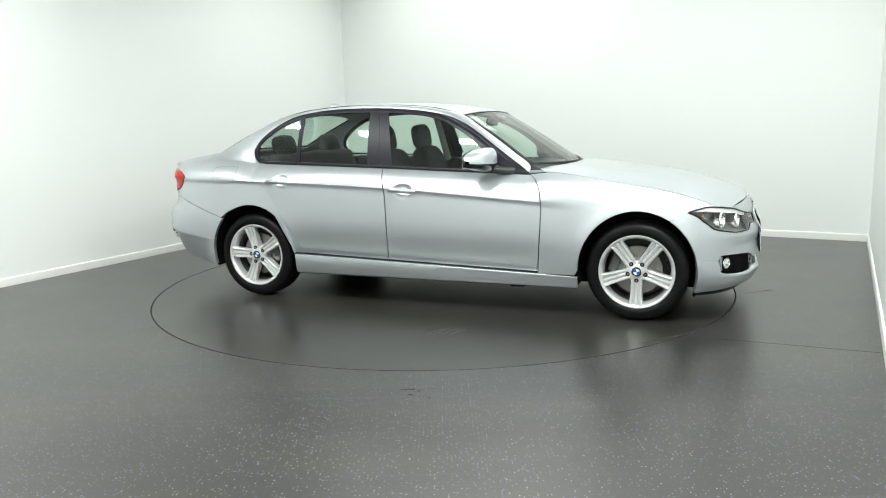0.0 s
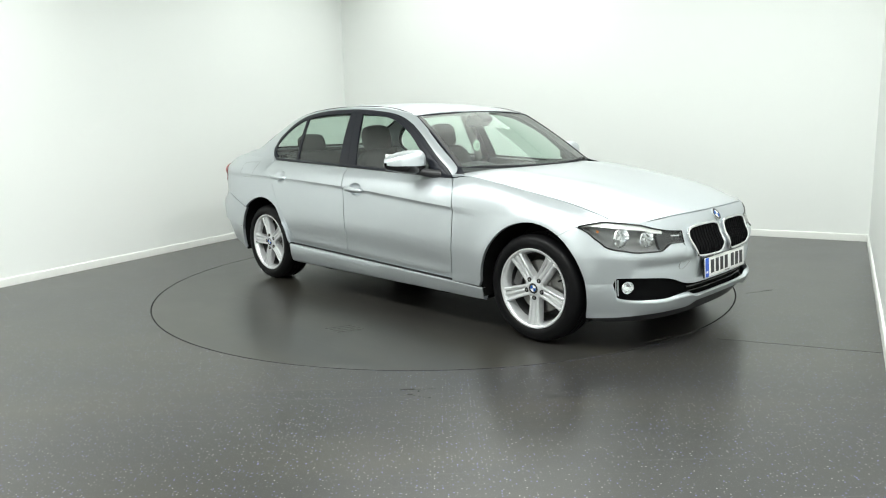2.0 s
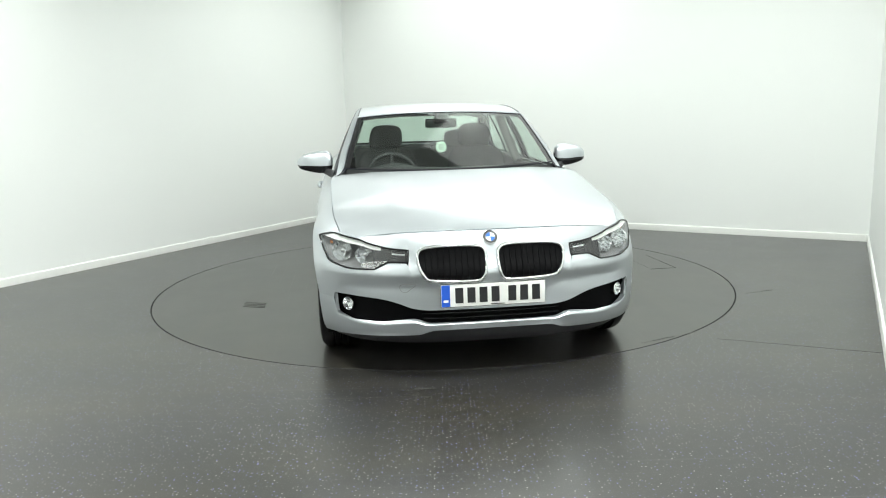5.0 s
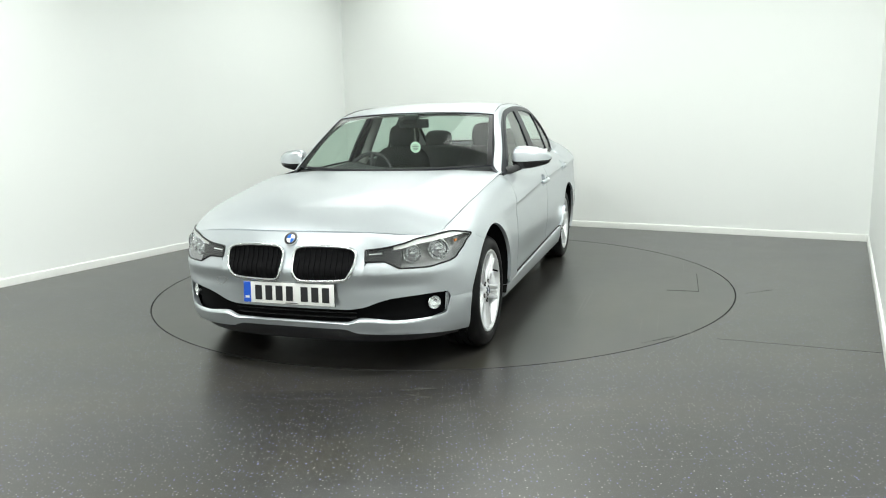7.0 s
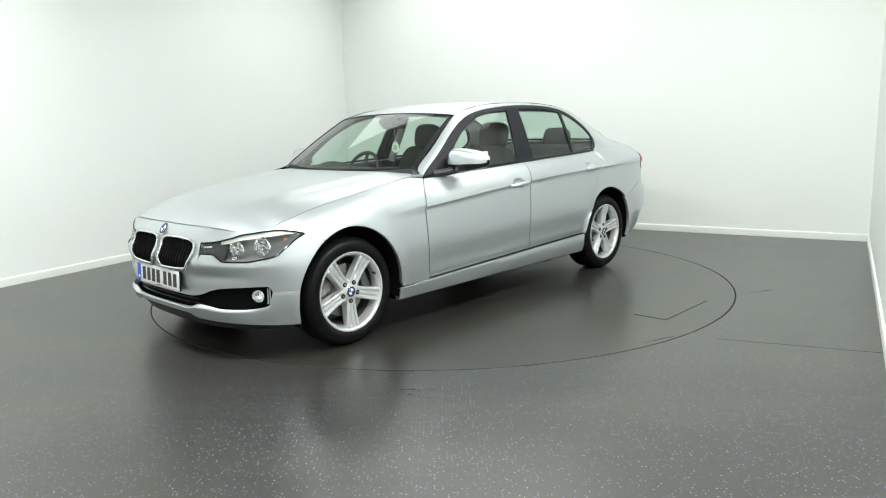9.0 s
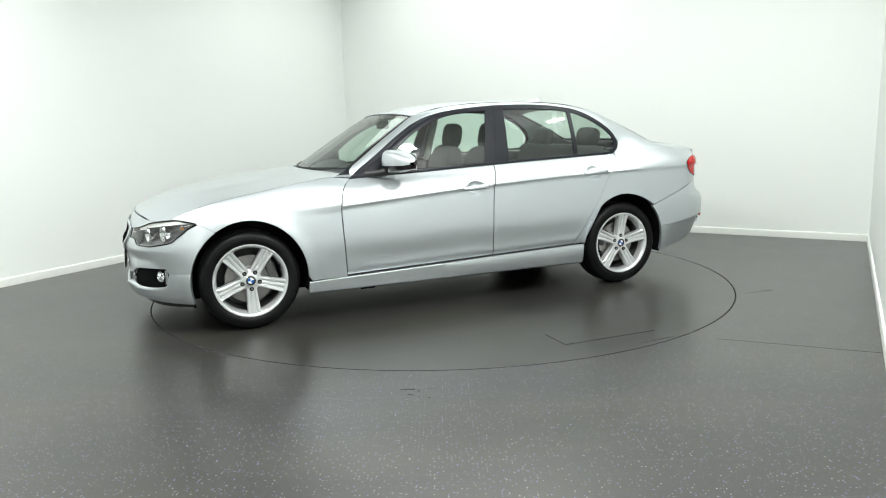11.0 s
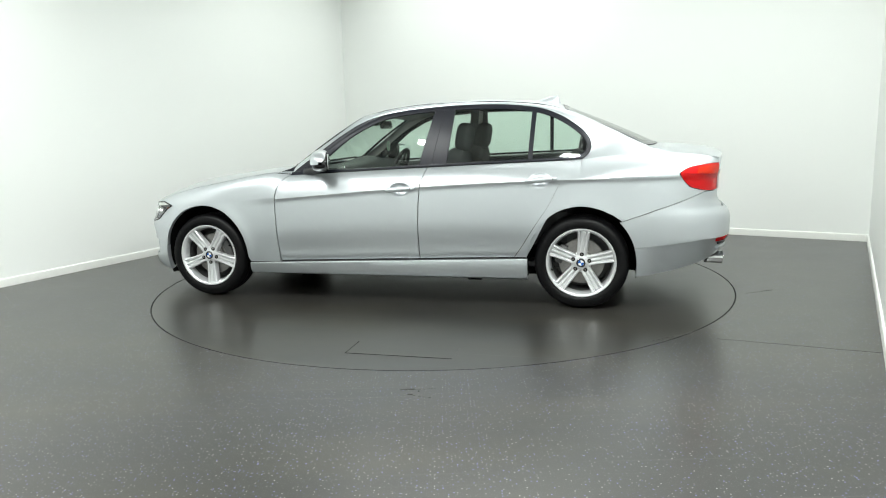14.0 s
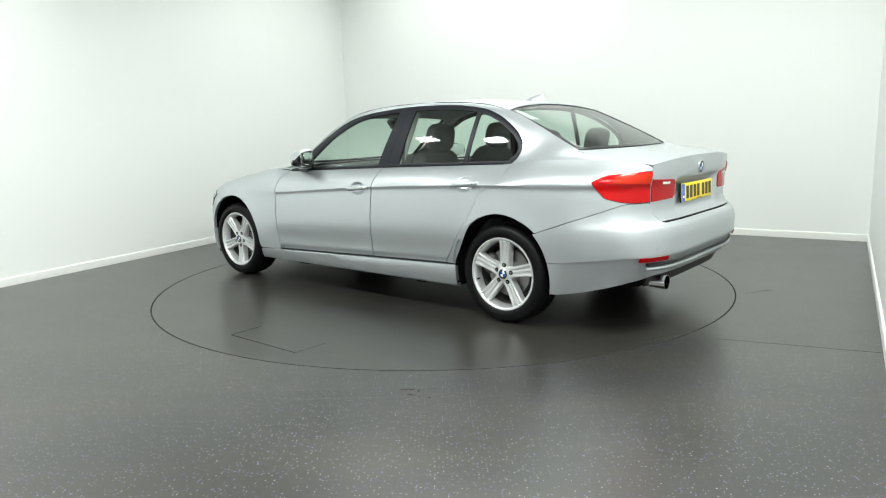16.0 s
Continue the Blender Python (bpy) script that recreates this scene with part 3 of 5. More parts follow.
def quarter_grid():
    xs = np.concatenate([np.linspace(-0.95, -1.043, 8)[:-1], -AXLE + ARCH_A * np.cos(np.linspace(0, math.pi * 0.5, 26))[:-1]])
    lo = np.where(xs > -1.043, 0.352, arch_z(xs, -AXLE))
    hi = top_z(xs) - 0.002
    Z = rows_between(lo, char_z(xs), hi, 18, 14)
    X = np.tile(xs[:, None], (1, Z.shape[1]))
    xa = line_x(Z, LINE_C) - GAP
    k = np.clip((X + 1.40) / (-0.95 + 1.40), 0, 1)
    X = -1.40 + (xa + 1.40) * k
    lo = np.where(X[:, 0] > -1.043, 0.352, arch_z(X[:, 0], -AXLE))
    Z = rows_between(lo, char_z(X[:, 18]), top_z(X[:, -1]) - 0.0003, 18, 14)
    tuck = np.clip(1 - (Z - 0.352) / 0.06, 0, 1) ** 2 * np.clip((X + 1.10) / 0.05, 0, 1) * 0.014
    A = np.stack([X, flank(X, Z) - tuck, Z], -1)
    # round the corner
    x2 = np.concatenate([-AXLE - ARCH_A * np.sin(np.linspace(0.0, 0.79, 14)), np.linspace(-1.68, -2.262, 38)])
    lo = np.where(x2 > -1.647, arch_z(x2, -AXLE), seam_z(x2) + 0.002)
    ph = tail_phi(x2, 0.75)
    Z = rows_between(lo, char_z(x2), top_z(x2) - 0.0003, 18, 14)
    B = tail_point(ph[:, None], Z)
    return np.concatenate([A, B], 0)


both("rear_quarter_panel", quarter_grid(), PAINT, car, rim=0.02)


# sills under the doors
def sill_grid():
    xs = np.linspace(1.040, -1.046, 50)
    rows = []
    for v, dy in ((0.0, -0.022), (0.10, -0.003), (0.45, 0.0), (0.93, 0.0), (0.975, -0.002), (1.0, -0.012)):
        z = 0.188 + (door_bottom(xs) - 0.010 - 0.188) * v
        rows.append(np.stack([xs, flank(xs, z) - flare(xs, z) + dy, z], -1))
    return np.stack(rows, 1)


both("sill", sill_grid(), PAINT, car, rim=0.03, angle=25)


# dark inner shell: closes the joints and forms the doors' inner side
def inner_shell():
    xs = np.linspace(-2.15, 1.88, 150)
    X, V = np.meshgrid(xs, np.linspace(0, 1, 50), indexing="ij")
    Z = 0.23 + (top_z(X) - 0.014 - 0.23) * V
    Y = flank(X, Z) - 0.022
    P = np.stack([X, Y, Z], -1)
    V2, F = P.reshape(-1, 3), []
    for q in grid_faces(150, 50):
        c = V2[list(q)].mean(0)
        if any(math.hypot((c[0] - k) / (ARCH_A + 0.03), (c[2] - HUB_Z) / (ARCH_B + 0.03)) < 1 for k in (AXLE, -AXLE)):
            continue
        if c[0] > 1.55 and c[2] < 0.72 or c[0] < -1.74 and c[2] < 0.5:
            continue
        F.append(q)
    for s in (1, -1):
        mesh_object("door_lining", V2 * [1, s, 1], F if s > 0 else [q[::-1] for q in F], DASH, car)


inner_shell()


# bonnet
def bonnet_grid(nu=49, nv=46):
    u = np.linspace(-1, 1, nu)[:, None]
    v = np.linspace(0, 1, nv)[None, :]
    back = 0.90 - 0.20 * np.abs(u) ** 2.2
    yf = np.abs(u) * 0.615
    front = 1.4 + (nose_x(0.738) - 1.4) * (1 - (yf / 0.875) ** NF) ** (1 / NF) - 0.004
    X = back + (front - back) * v
    yg = top_y(X) - 0.0018
    Y = u * yg
    zc = pchip(X, [0.80, 0.90, 1.1, 1.386, 1.6, 1.788, 1.90, 1.98, 2.03, 2.055], [0.972, 0.965, 0.944, 0.911, 0.880, 0.840, 0.806, 0.774, 0.750, 0.735])
    ze = np.minimum(pchip(X, [0.68, 0.85, 1.0, 1.3, 1.6, 1.70, 1.80, 1.848, 1.928, 1.958, 2.055], [0.942, 0.938, 0.919, 0.867, 0.810, 0.782, 0.747, 0.726, 0.714, 0.709, 0.690]), zc)
    Z = zc - (zc - ze) * np.abs(u) ** 2.6
    # two soft ridges running to the grille
    yr = pchip(X, [0.7, 1.3, 2.05], [0.52, 0.46, 0.38])
    fade = np.clip((2.02 - X) / 0.5, 0, 1) * np.clip((X - 0.75) / 0.3, 0, 1)
    Z = Z + 0.007 * fade * np.exp(-(((np.abs(Y) - yr) / 0.06) ** 2))
    return np.stack([X, Y, Z], -1)


sheet("bonnet", bonnet_grid(), PAINT, car, rim=0.015, hint=(1.3, 0, 0.4))


# front bumper: above and below its opening
PHI_END = lambda z: np.arccos(np.clip((AXLE + ARCH_A * np.sqrt(np.clip(1 - ((z - HUB_Z) / ARCH_B) ** 2, 0.0, 1)) - 1.4) / (nose_x(z) - 1.4), 0, 1) ** (NF / 2))
D_TOP = [0, 10, 19.0, 19.8, 26, 29.5, 33, 44, 51, 55.5, 59, 61.3, 64, 66.5, 71.3, 75, 80]
V_TOP = [0.556, 0.556, 0.556, 0.590, 0.591, 0.574, 0.557, 0.556, 0.567, 0.575, 0.588, 0.612, 0.633, 0.659, 0.692, 0.677, 0.641]
D_OP = [0, 13, 18, 24, 30, 40, 48, 53, 54.3, 55.2, 90]
V_OPT = [0.352, 0.352, 0.362, 0.392, 0.410, 0.420, 0.424, 0.424, 0.420, 0.3915, 0.3910]
V_OPB = [0.290, 0.290, 0.312, 0.305, 0.296, 0.298, 0.304, 0.314, 0.330, 0.3905, 0.3908]
D_BOT = [0, 12, 17, 24, 40, 60, 90]
V_BOT = [0.252, 0.250, 0.228, 0.222, 0.214, 0.200, 0.188]


def bumper_band(dlo, vlo, dhi, vhi, nu=121, nv=16):
    u = np.linspace(-1, 1, nu)[:, None]
    v = np.linspace(0, 1, nv)[None, :]
    Z = np.full((nu, nv), 0.4)
    for _ in range(30):
        ph = u * PHI_END(Z)
        dg = np.degrees(np.abs(ph))
        lo, hi = pchip(dg, dlo, vlo), pchip(dg, dhi, vhi)
        Z = 0.6 * Z + 0.4 * (lo + np.maximum(hi - lo, 0.002) * v)
    P = nose_point(u * PHI_END(Z), Z)
    return P


P = bumper_band(D_OP, V_OPT, D_TOP, V_TOP, nv=26)
# scoop above the opening, and the nose's fold under the lamps
P[..., 0] -= 0.006 * np.exp(-(((P[..., 2] - 0.475) / 0.03) ** 2)) * np.clip((np.abs(P[..., 1]) - 0.28) / 0.1, 0, 1) * np.clip((0.75 - np.abs(P[..., 1])) / 0.1, 0, 1)
sheet("front_bumper", P, PAINT, car, rim=0.022, hint=(1.2, 0, 0.45))
P = bumper_band(D_BOT, V_BOT, D_OP, V_OPB, nv=22)
w = np.interp(np.linspace(0, 1, P.shape[1]), [0, 0.6, 0.8, 0.92, 1.0], [0.2, 0.8, 1.0, 0.75, 0.0])[None, :]
P[..., 0] += 0.014 * w * np.clip((0.74 - np.abs(P[..., 1])) / 0.14, 0, 1)
P[..., 1] += np.sign(P[..., 1]) * 0.003 * w * np.clip((np.abs(P[..., 1]) - 0.5) / 0.2, 0, 1)
P[..., 0] += 0.014 * np.exp(-(((np.abs(P[..., 1]) - 0.36) / 0.10) ** 2)) * np.clip(w, 0, 1)
sheet("front_lip", P, PAINT, car, rim=0.03, hint=(1.2, 0, 0.3))
# black air intake set back behind the opening
u, v = np.linspace(-1, 1, 61)[:, None], np.linspace(0, 1, 8)[None, :]
P = nose_point(u * radians(58.5), 0.27 + 0.175 * v)
P[..., 0] -= 0.045 * np.cos(u * 1.06)
P[..., 1] -= 0.045 * np.sin(u * 1.06)
sheet("lower_grille", P, MATT_BLACK, car, rim=0.01, hint=(1.0, 0, 0.35))
for z in (0.305, 0.33):
    q = nose_point(np.linspace(-1, 1, 31) * radians(15.5), np.full(31, z))
    q[:, 0] -= 0.03
    tube("grille_bar", q, 0.006, GLOSS_BLACK, car, n=6)
# plinth of dark plastic under the nose
u = np.linspace(-1, 1, 61)[:, None]
P = nose_point(u * radians(66), 0.165 + 0.075 * v)
P[..., 0] -= 0.03 * np.cos(u * 1.15)
P[..., 1] -= 0.03 * np.sin(u * 1.15)
sheet("front_apron", P, BLACK_PLASTIC, car, rim=0.01, hint=(1.0, 0, 0.3))
for s in (1, -1):
    # fog lamps
    c = nose_point(np.array(s * radians(47.5)), np.array(0.368))
    m = Matrix.Translation(Vector(c) - Vector((0.019, s * 0.013, 0))) @ pose(0, 0, 0, 0, 0, -90 + s * 38)
    fog = lathe("fog_lamp", [(0.034, -0.03), (0.034, 0.004), (0.031, 0.007), (0.028, 0.000), (0.021, -0.014), (0.0005, -0.022)], REFLECTOR, car, "round chrome-ringed fog lamp", 28, m)
    lathe("lens", [(0.029, 0.003), (0.021, 0.007), (0.0005, 0.010)], LAMP_COVER, fog, "", 28, m)
# round cover of the tow eye, on one side only
q = nose_point(np.radians(-np.array([17, 19.5, 22, 22.6, 22, 20.5, 18.8])), np.array([0.487, 0.487, 0.485, 0.470, 0.452, 0.446, 0.462]))
q[:, 0] += 0.0005
tube("tow_eye_cover", spline(q, 40, True), 0.0011, LAMP_GREY, car, closed=True, n=6)


# nose panel between the lamps, the grilles and the bonnet
u, v = np.radians(np.linspace(-48, 48, 128))[:, None], np.linspace(0, 1, 12)[None, :]
dg = np.degrees(np.abs(u))
lo = pchip(dg, [0, 19.2, 19.7, 20, 27, 29.5, 35.5, 40, 44.5, 50], [0.552, 0.552, 0.653, 0.654, 0.664, 0.670, 0.687, 0.703, 0.710, 0.717])
hi = pchip(dg, [0, 20, 30, 38, 42, 50], [0.733, 0.730, 0.721, 0.714, 0.710, 0.700])
sheet("nose_panel", nose_point(u + 0 * v, lo + np.maximum(hi - lo, 0.002) * v), PAINT, car, rim=0.015, hint=(1.2, 0, 0.45))


# kidney grilles
def kidney(s):
    g = new("kidney_grille")
    g.parent = car
    g["label"] = "black kidney-shaped grille in a chrome ring"
    o = [(0.045, 0.655), (0.10, 0.668), (0.25, 0.668), (0.335, 0.658), (0.364, 0.632), (0.361, 0.580), (0.338, 0.530), (0.295, 0.505), (0.10, 0.497), (0.055, 0.507), (0.036, 0.540), (0.030, 0.62)]
    c = spline(o, 64, True)

    def on(y, z, d):
        xx = 1.4 + (nose_x(z) - 1.4) * (1 - (y / 0.9) ** NF) ** (1 / NF) + d
        return np.stack(np.broadcast_arrays(xx, s * y, z), -1)

    tube("ring", on(c[:, 0], c[:, 1], 0.010), 0.0088, CHROME, g, "chrome surround", True, 10, 0.8)
    mid = c.mean(0)
    rows = [on(mid[0] + (c[:, 0] - mid[0]) * k, mid[1] + (c[:, 1] - mid[1]) * k, 0.004) for k in np.linspace(0.0004, 0.99, 6)]
    P = np.stack(rows, 1)
    P = np.concatenate([P, P[:1]], 0)
    sheet("backing", P, MATT_BLACK, g, rim=0, hint=(1.0, 0, 0.5))
    for k in range(10):
        y = 0.062 + k * 0.0295
        inside = [z for z in np.linspace(0.49, 0.68, 60) if in_poly(y, z, c)]
        if len(inside) < 4:
            continue
        zz = np.linspace(inside[0] + 0.004, inside[-1] - 0.004, 7)
        tube("slat", on(np.full(7, y), zz, 0.007), 0.0032, MATT_BLACK, g, n=6, squash=0.5, up=(1, 0, 0))


def in_poly(x, y, c):
    r = False
    for k in range(len(c)):
        (x1, y1), (x2, y2) = c[k], c[k - 1]
        if (y1 > y) != (y2 > y) and x < (x2 - x1) * (y - y1) / (y2 - y1) + x1:
            r = not r
    return r


for s in (1, -1):
    kidney(s)


def badge(m, r, parent):
    """Round enamel badge: chrome rim, black ring, quarters in blue and white."""
    b = lathe("badge", [(0.0005, 0.002), (r * 0.62, 0.002), (r * 0.62, 0.003), (r * 0.94, 0.0025), (r, 0.001), (r, -0.006)], None, parent, "round enamel badge with blue and white quarters", 32, m,
              lambda j: [0, 1, 1, 2, 2][j], [WHITE_PLASTIC, INK, CHROME])
    for q in (0, math.pi):
        a = np.linspace(q, q + math.pi / 2, 8)
        V = [(0, 0.0032, 0)] + [(r * 0.61 * math.cos(k), 0.0032, r * 0.61 * math.sin(k)) for k in a]
        mesh_object("quarter", [m @ Vector(p) for p in V], [tuple(range(len(V)))], BADGE_BLUE, b, smooth=False)
    return b


badge(pose(2.080, 0, 0.702, 0, 0, -90) @ pose(0, 0, 0, 35, 0, 0), 0.038, car)


# headlamps
D_HB, V_HB = [19.5, 20.2, 26, 29.5, 33, 44, 51, 55.5, 59, 61.3, 64, 66.5, 71.3], [0.594, 0.594, 0.595, 0.578, 0.561, 0.560, 0.571, 0.579, 0.592, 0.616, 0.637, 0.663, 0.694]
D_HT, V_HT = [18, 20, 27, 29.5, 35.5, 40, 44.5, 50, 55, 58, 60.5, 64.5, 67, 70, 72], [0.649, 0.650, 0.660, 0.666, 0.683, 0.699, 0.706, 0.713, 0.717, 0.719, 0.718, 0.711, 0.707, 0.699, 0.695]


def lamp_band(d, nu=60, nv=12, lo=0.0, hi=1.0, d0=19.5, d1=71.0):
    u = np.radians(np.linspace(d0, d1, nu))[:, None]
    v = lo + (hi - lo) * np.linspace(0, 1, nv)[None, :]
    dg = np.degrees(u)
    zl, zh = pchip(dg, D_HB, V_HB), pchip(dg, D_HT, V_HT)
    Z = zl + np.maximum(zh - zl, 0.004) * v
    P = nose_point(np.broadcast_to(u, Z.shape), Z)
    d = np.asarray(d)
    P[..., 0] += d * np.cos(u) ** 0.4
    P[..., 1] += d * np.sin(u)
    return P


def headlamp(s):
    h = new("headlamp")
    h.parent = car
    h["label"] = "clear headlamp with twin round chrome reflectors"
    mir = s < 0
    v = np.linspace(0, 1, 12)[None, :]
    dip = -0.010 - 0.055 * np.sin(np.linspace(0, math.pi, 60))[:, None] ** 0.5 * np.sin(math.pi * np.clip(v * 1.1, 0, 1)) ** 0.6
    sheet("housing", lamp_band(dip), LAMP_GREY, h, rim=0, mirror=mir, hint=(1.2, 0, 0.5))
    sheet("cover", lamp_band(0.003), LAMP_COVER, h, rim=0, mirror=mir, hint=(1.2, 0, 0.5))
    edge = lamp_band(0.002)
    loop = np.concatenate([edge[:, 0], edge[-1, 1:-1], edge[::-1, -1], edge[0, -2:0:-1]], 0) * [1, s, 1]
    tube("seal", loop, 0.0045, GLOSS_BLACK, h, closed=True, n=6)
    sheet("eyebrow", lamp_band(-0.003, 46, 5, 0.80, 0.985, 30, 69), TRIM_WHITE, h, "bright eyebrow along the lamp's upper edge", rim=0.006, mirror=mir, hint=(1.2, 0, 0.5))
    sheet("inner_bar", lamp_band(-0.004, 20, 8, 0.05, 0.95, 20, 33), BLACK_PLASTIC, h, "ribbed dark inner bar", rim=0.02, mirror=mir, hint=(1.2, 0, 0.5))
    sheet("light_strip", lamp_band(-0.001, 12, 4, 0.56, 0.68, 20.8, 25.5), CHROME, h, "thin bright strip", rim=0.004, mirror=mir, hint=(1.2, 0, 0.5))
    for dg, f, r in ((38.0, 0.48, 0.048), (50.5, 0.46, 0.054)):
        dg0 = radians(dg)
        zl, zh = float(pchip(dg, D_HB, V_HB)), float(pchip(dg, D_HT, V_HT))
        c = nose_point(np.array(dg0), np.array(zl + (zh - zl) * f)) * [1, s, 1]
        m = Matrix.Translation(Vector(c) - Vector((0.030, s * 0.016, 0))) @ pose(0, 0, 0, 0, 0, -90 + s * 16)
        lathe("reflector", [(r, 0.016), (r * 0.96, 0.022), (r * 0.88, 0.012), (r * 0.72, -0.014), (r * 0.45, -0.030), (0.0005, -0.036)], REFLECTOR, h, "round chrome reflector", 15, m, angle=6)
        lathe("bulb_cap", [(r * 0.30, -0.03), (r * 0.30, 0.000), (r * 0.2, 0.008), (0.0005, 0.010)], CHROME, h, "", 20, m)
    sheet("indicator", lamp_band(-0.024, 12, 6, 0.44, 0.56, 61.3, 62.6), AMBER, h, "amber indicator lens", rim=0.01, mirror=mir, hint=(1.2, 0, 0.5))


for s in (1, -1):
    headlamp(s)


# roof, screens and the frame round the side windows
def roof_grid():
    u, v = np.linspace(-1, 1, 33)[:, None], np.linspace(0, 1, 34)[None, :]
    X = (0.262 - 0.060 * u * u) + ((-1.225 - 0.055 * u * u) - (0.262 - 0.060 * u * u)) * v
    ye = pchip(X, [0.21, 0.05, -0.1, -0.35, -0.7, -1.05, -1.28], [0.607, 0.592, 0.580, 0.570, 0.566, 0.567, 0.580]) - 0.002
    zc = pchip(X, [0.27, 0.1, -0.1, -0.35, -0.7, -1.0, -1.25], [1.347, 1.381, 1.411, 1.430, 1.434, 1.418, 1.380])
    ze = pchip(X, [0.205, -0.05, -0.35, -0.7, -1.05, -1.28], [1.322, 1.378, 1.403, 1.407, 1.385, 1.338])
    Z = zc - (zc - ze) * np.abs(u) ** 2.4
    return np.stack([X, u * ye, Z], -1)


R = roof_grid()
sheet("roof", R, PAINT, car, rim=0.012, hint=(-0.5, 0, 0.5))
sheet("headliner", R - np.array([0, 0, 0.03]), HEADLINER, car, "pale grey cloth headliner", rim=0, hint=(-0.5, 0, 0.5))


def screen(b0, b1, t0, t1, bulge, nu=41, nv=24):
    """Glass from its lower edge to its upper: middle and corner of each."""
    u, v = np.linspace(-1, 1, nu)[:, None, None], np.linspace(0, 1, nv)[None, :, None]
    b0, b1, t0, t1 = map(np.array, (b0, b1, t0, t1))
    k = np.concatenate([u * u, np.sign(u) * np.abs(u), u * u], -1)
    B, T = b0 + (b1 - b0) * k, t0 + (t1 - t0) * k
    P = B + (T - B) * v
    P[..., 2] += bulge * 4 * (v * (1 - v))[..., 0]
    return P


WIND = screen((0.885, 0, 0.962), (0.690, 0.712, 0.985), (0.258, 0, 1.345), (0.205, 0.600, 1.318), 0.012)
REAR = screen((-1.905, 0, 1.085), (-1.815, 0.640, 1.085), (-1.228, 0, 1.378), (-1.285, 0.574, 1.336), 0.008)
frit = lambda a, b: lambda i, j: 1 if i < a or i > 1 - a or j < b or j > 1 - b else 0
sheet("windscreen", WIND, [GLASS, GLOSS_BLACK], car, "green-tinted glass with a black border", rim=0.004, hint=(-0.5, 0, 0.5), cell=frit(0.03, 0.03)).visible_shadow = False
sheet("rear_window", REAR, [GLASS, GLOSS_BLACK], car, "green-tinted glass with a black border", rim=0.004, hint=(-0.5, 0, 0.5), cell=frit(0.04, 0.06)).visible_shadow = False
for P, e in ((WIND, 0.0045), (REAR, 0.004)):
    loop = np.concatenate([P[:, 0], P[-1, 1:-1], P[::-1, -1], P[0, -2:0:-1]], 0)
    tube("screen_seal", loop, e, SATIN_BLACK, car, closed=True, n=6)

DLO_TOP = [(0.705, 0.917), (0.518, 1.034), (0.317, 1.183), (0.115, 1.295), (0.0, 1.336), (-0.129, 1.361), (-0.412, 1.385), (-0.698, 1.390), (-0.92, 1.380), (-1.106, 1.353), (-1.22, 1.314), (-1.314, 1.263), (-1.415, 1.186), (-1.462, 1.108), (-1.448, 1.040), (-1.40, 1.003)]
top_line = spline(DLO_TOP, 120)
FRAME_OUT = [(0.712, 0.752, 0.938), (0.688, 0.718, 0.988), (0.53, 0.690, 1.098), (0.36, 0.644, 1.216), (0.200, 0.607, 1.322), (0.05, 0.592, 1.359), (-0.1, 0.580, 1.386), (-0.35, 0.570, 1.403), (-0.7, 0.566, 1.407), (-1.05, 0.567, 1.385), (-1.285, 0.580, 1.338), (-1.46, 0.600, 1.264), (-1.64, 0.622, 1.175), (-1.82, 0.648, 1.086), (-1.90, 0.675, 1.066), (-2.0, 0.692, 1.040), (-2.06, 0.690, 1.031)]
out_line = spline(FRAME_OUT, 200)


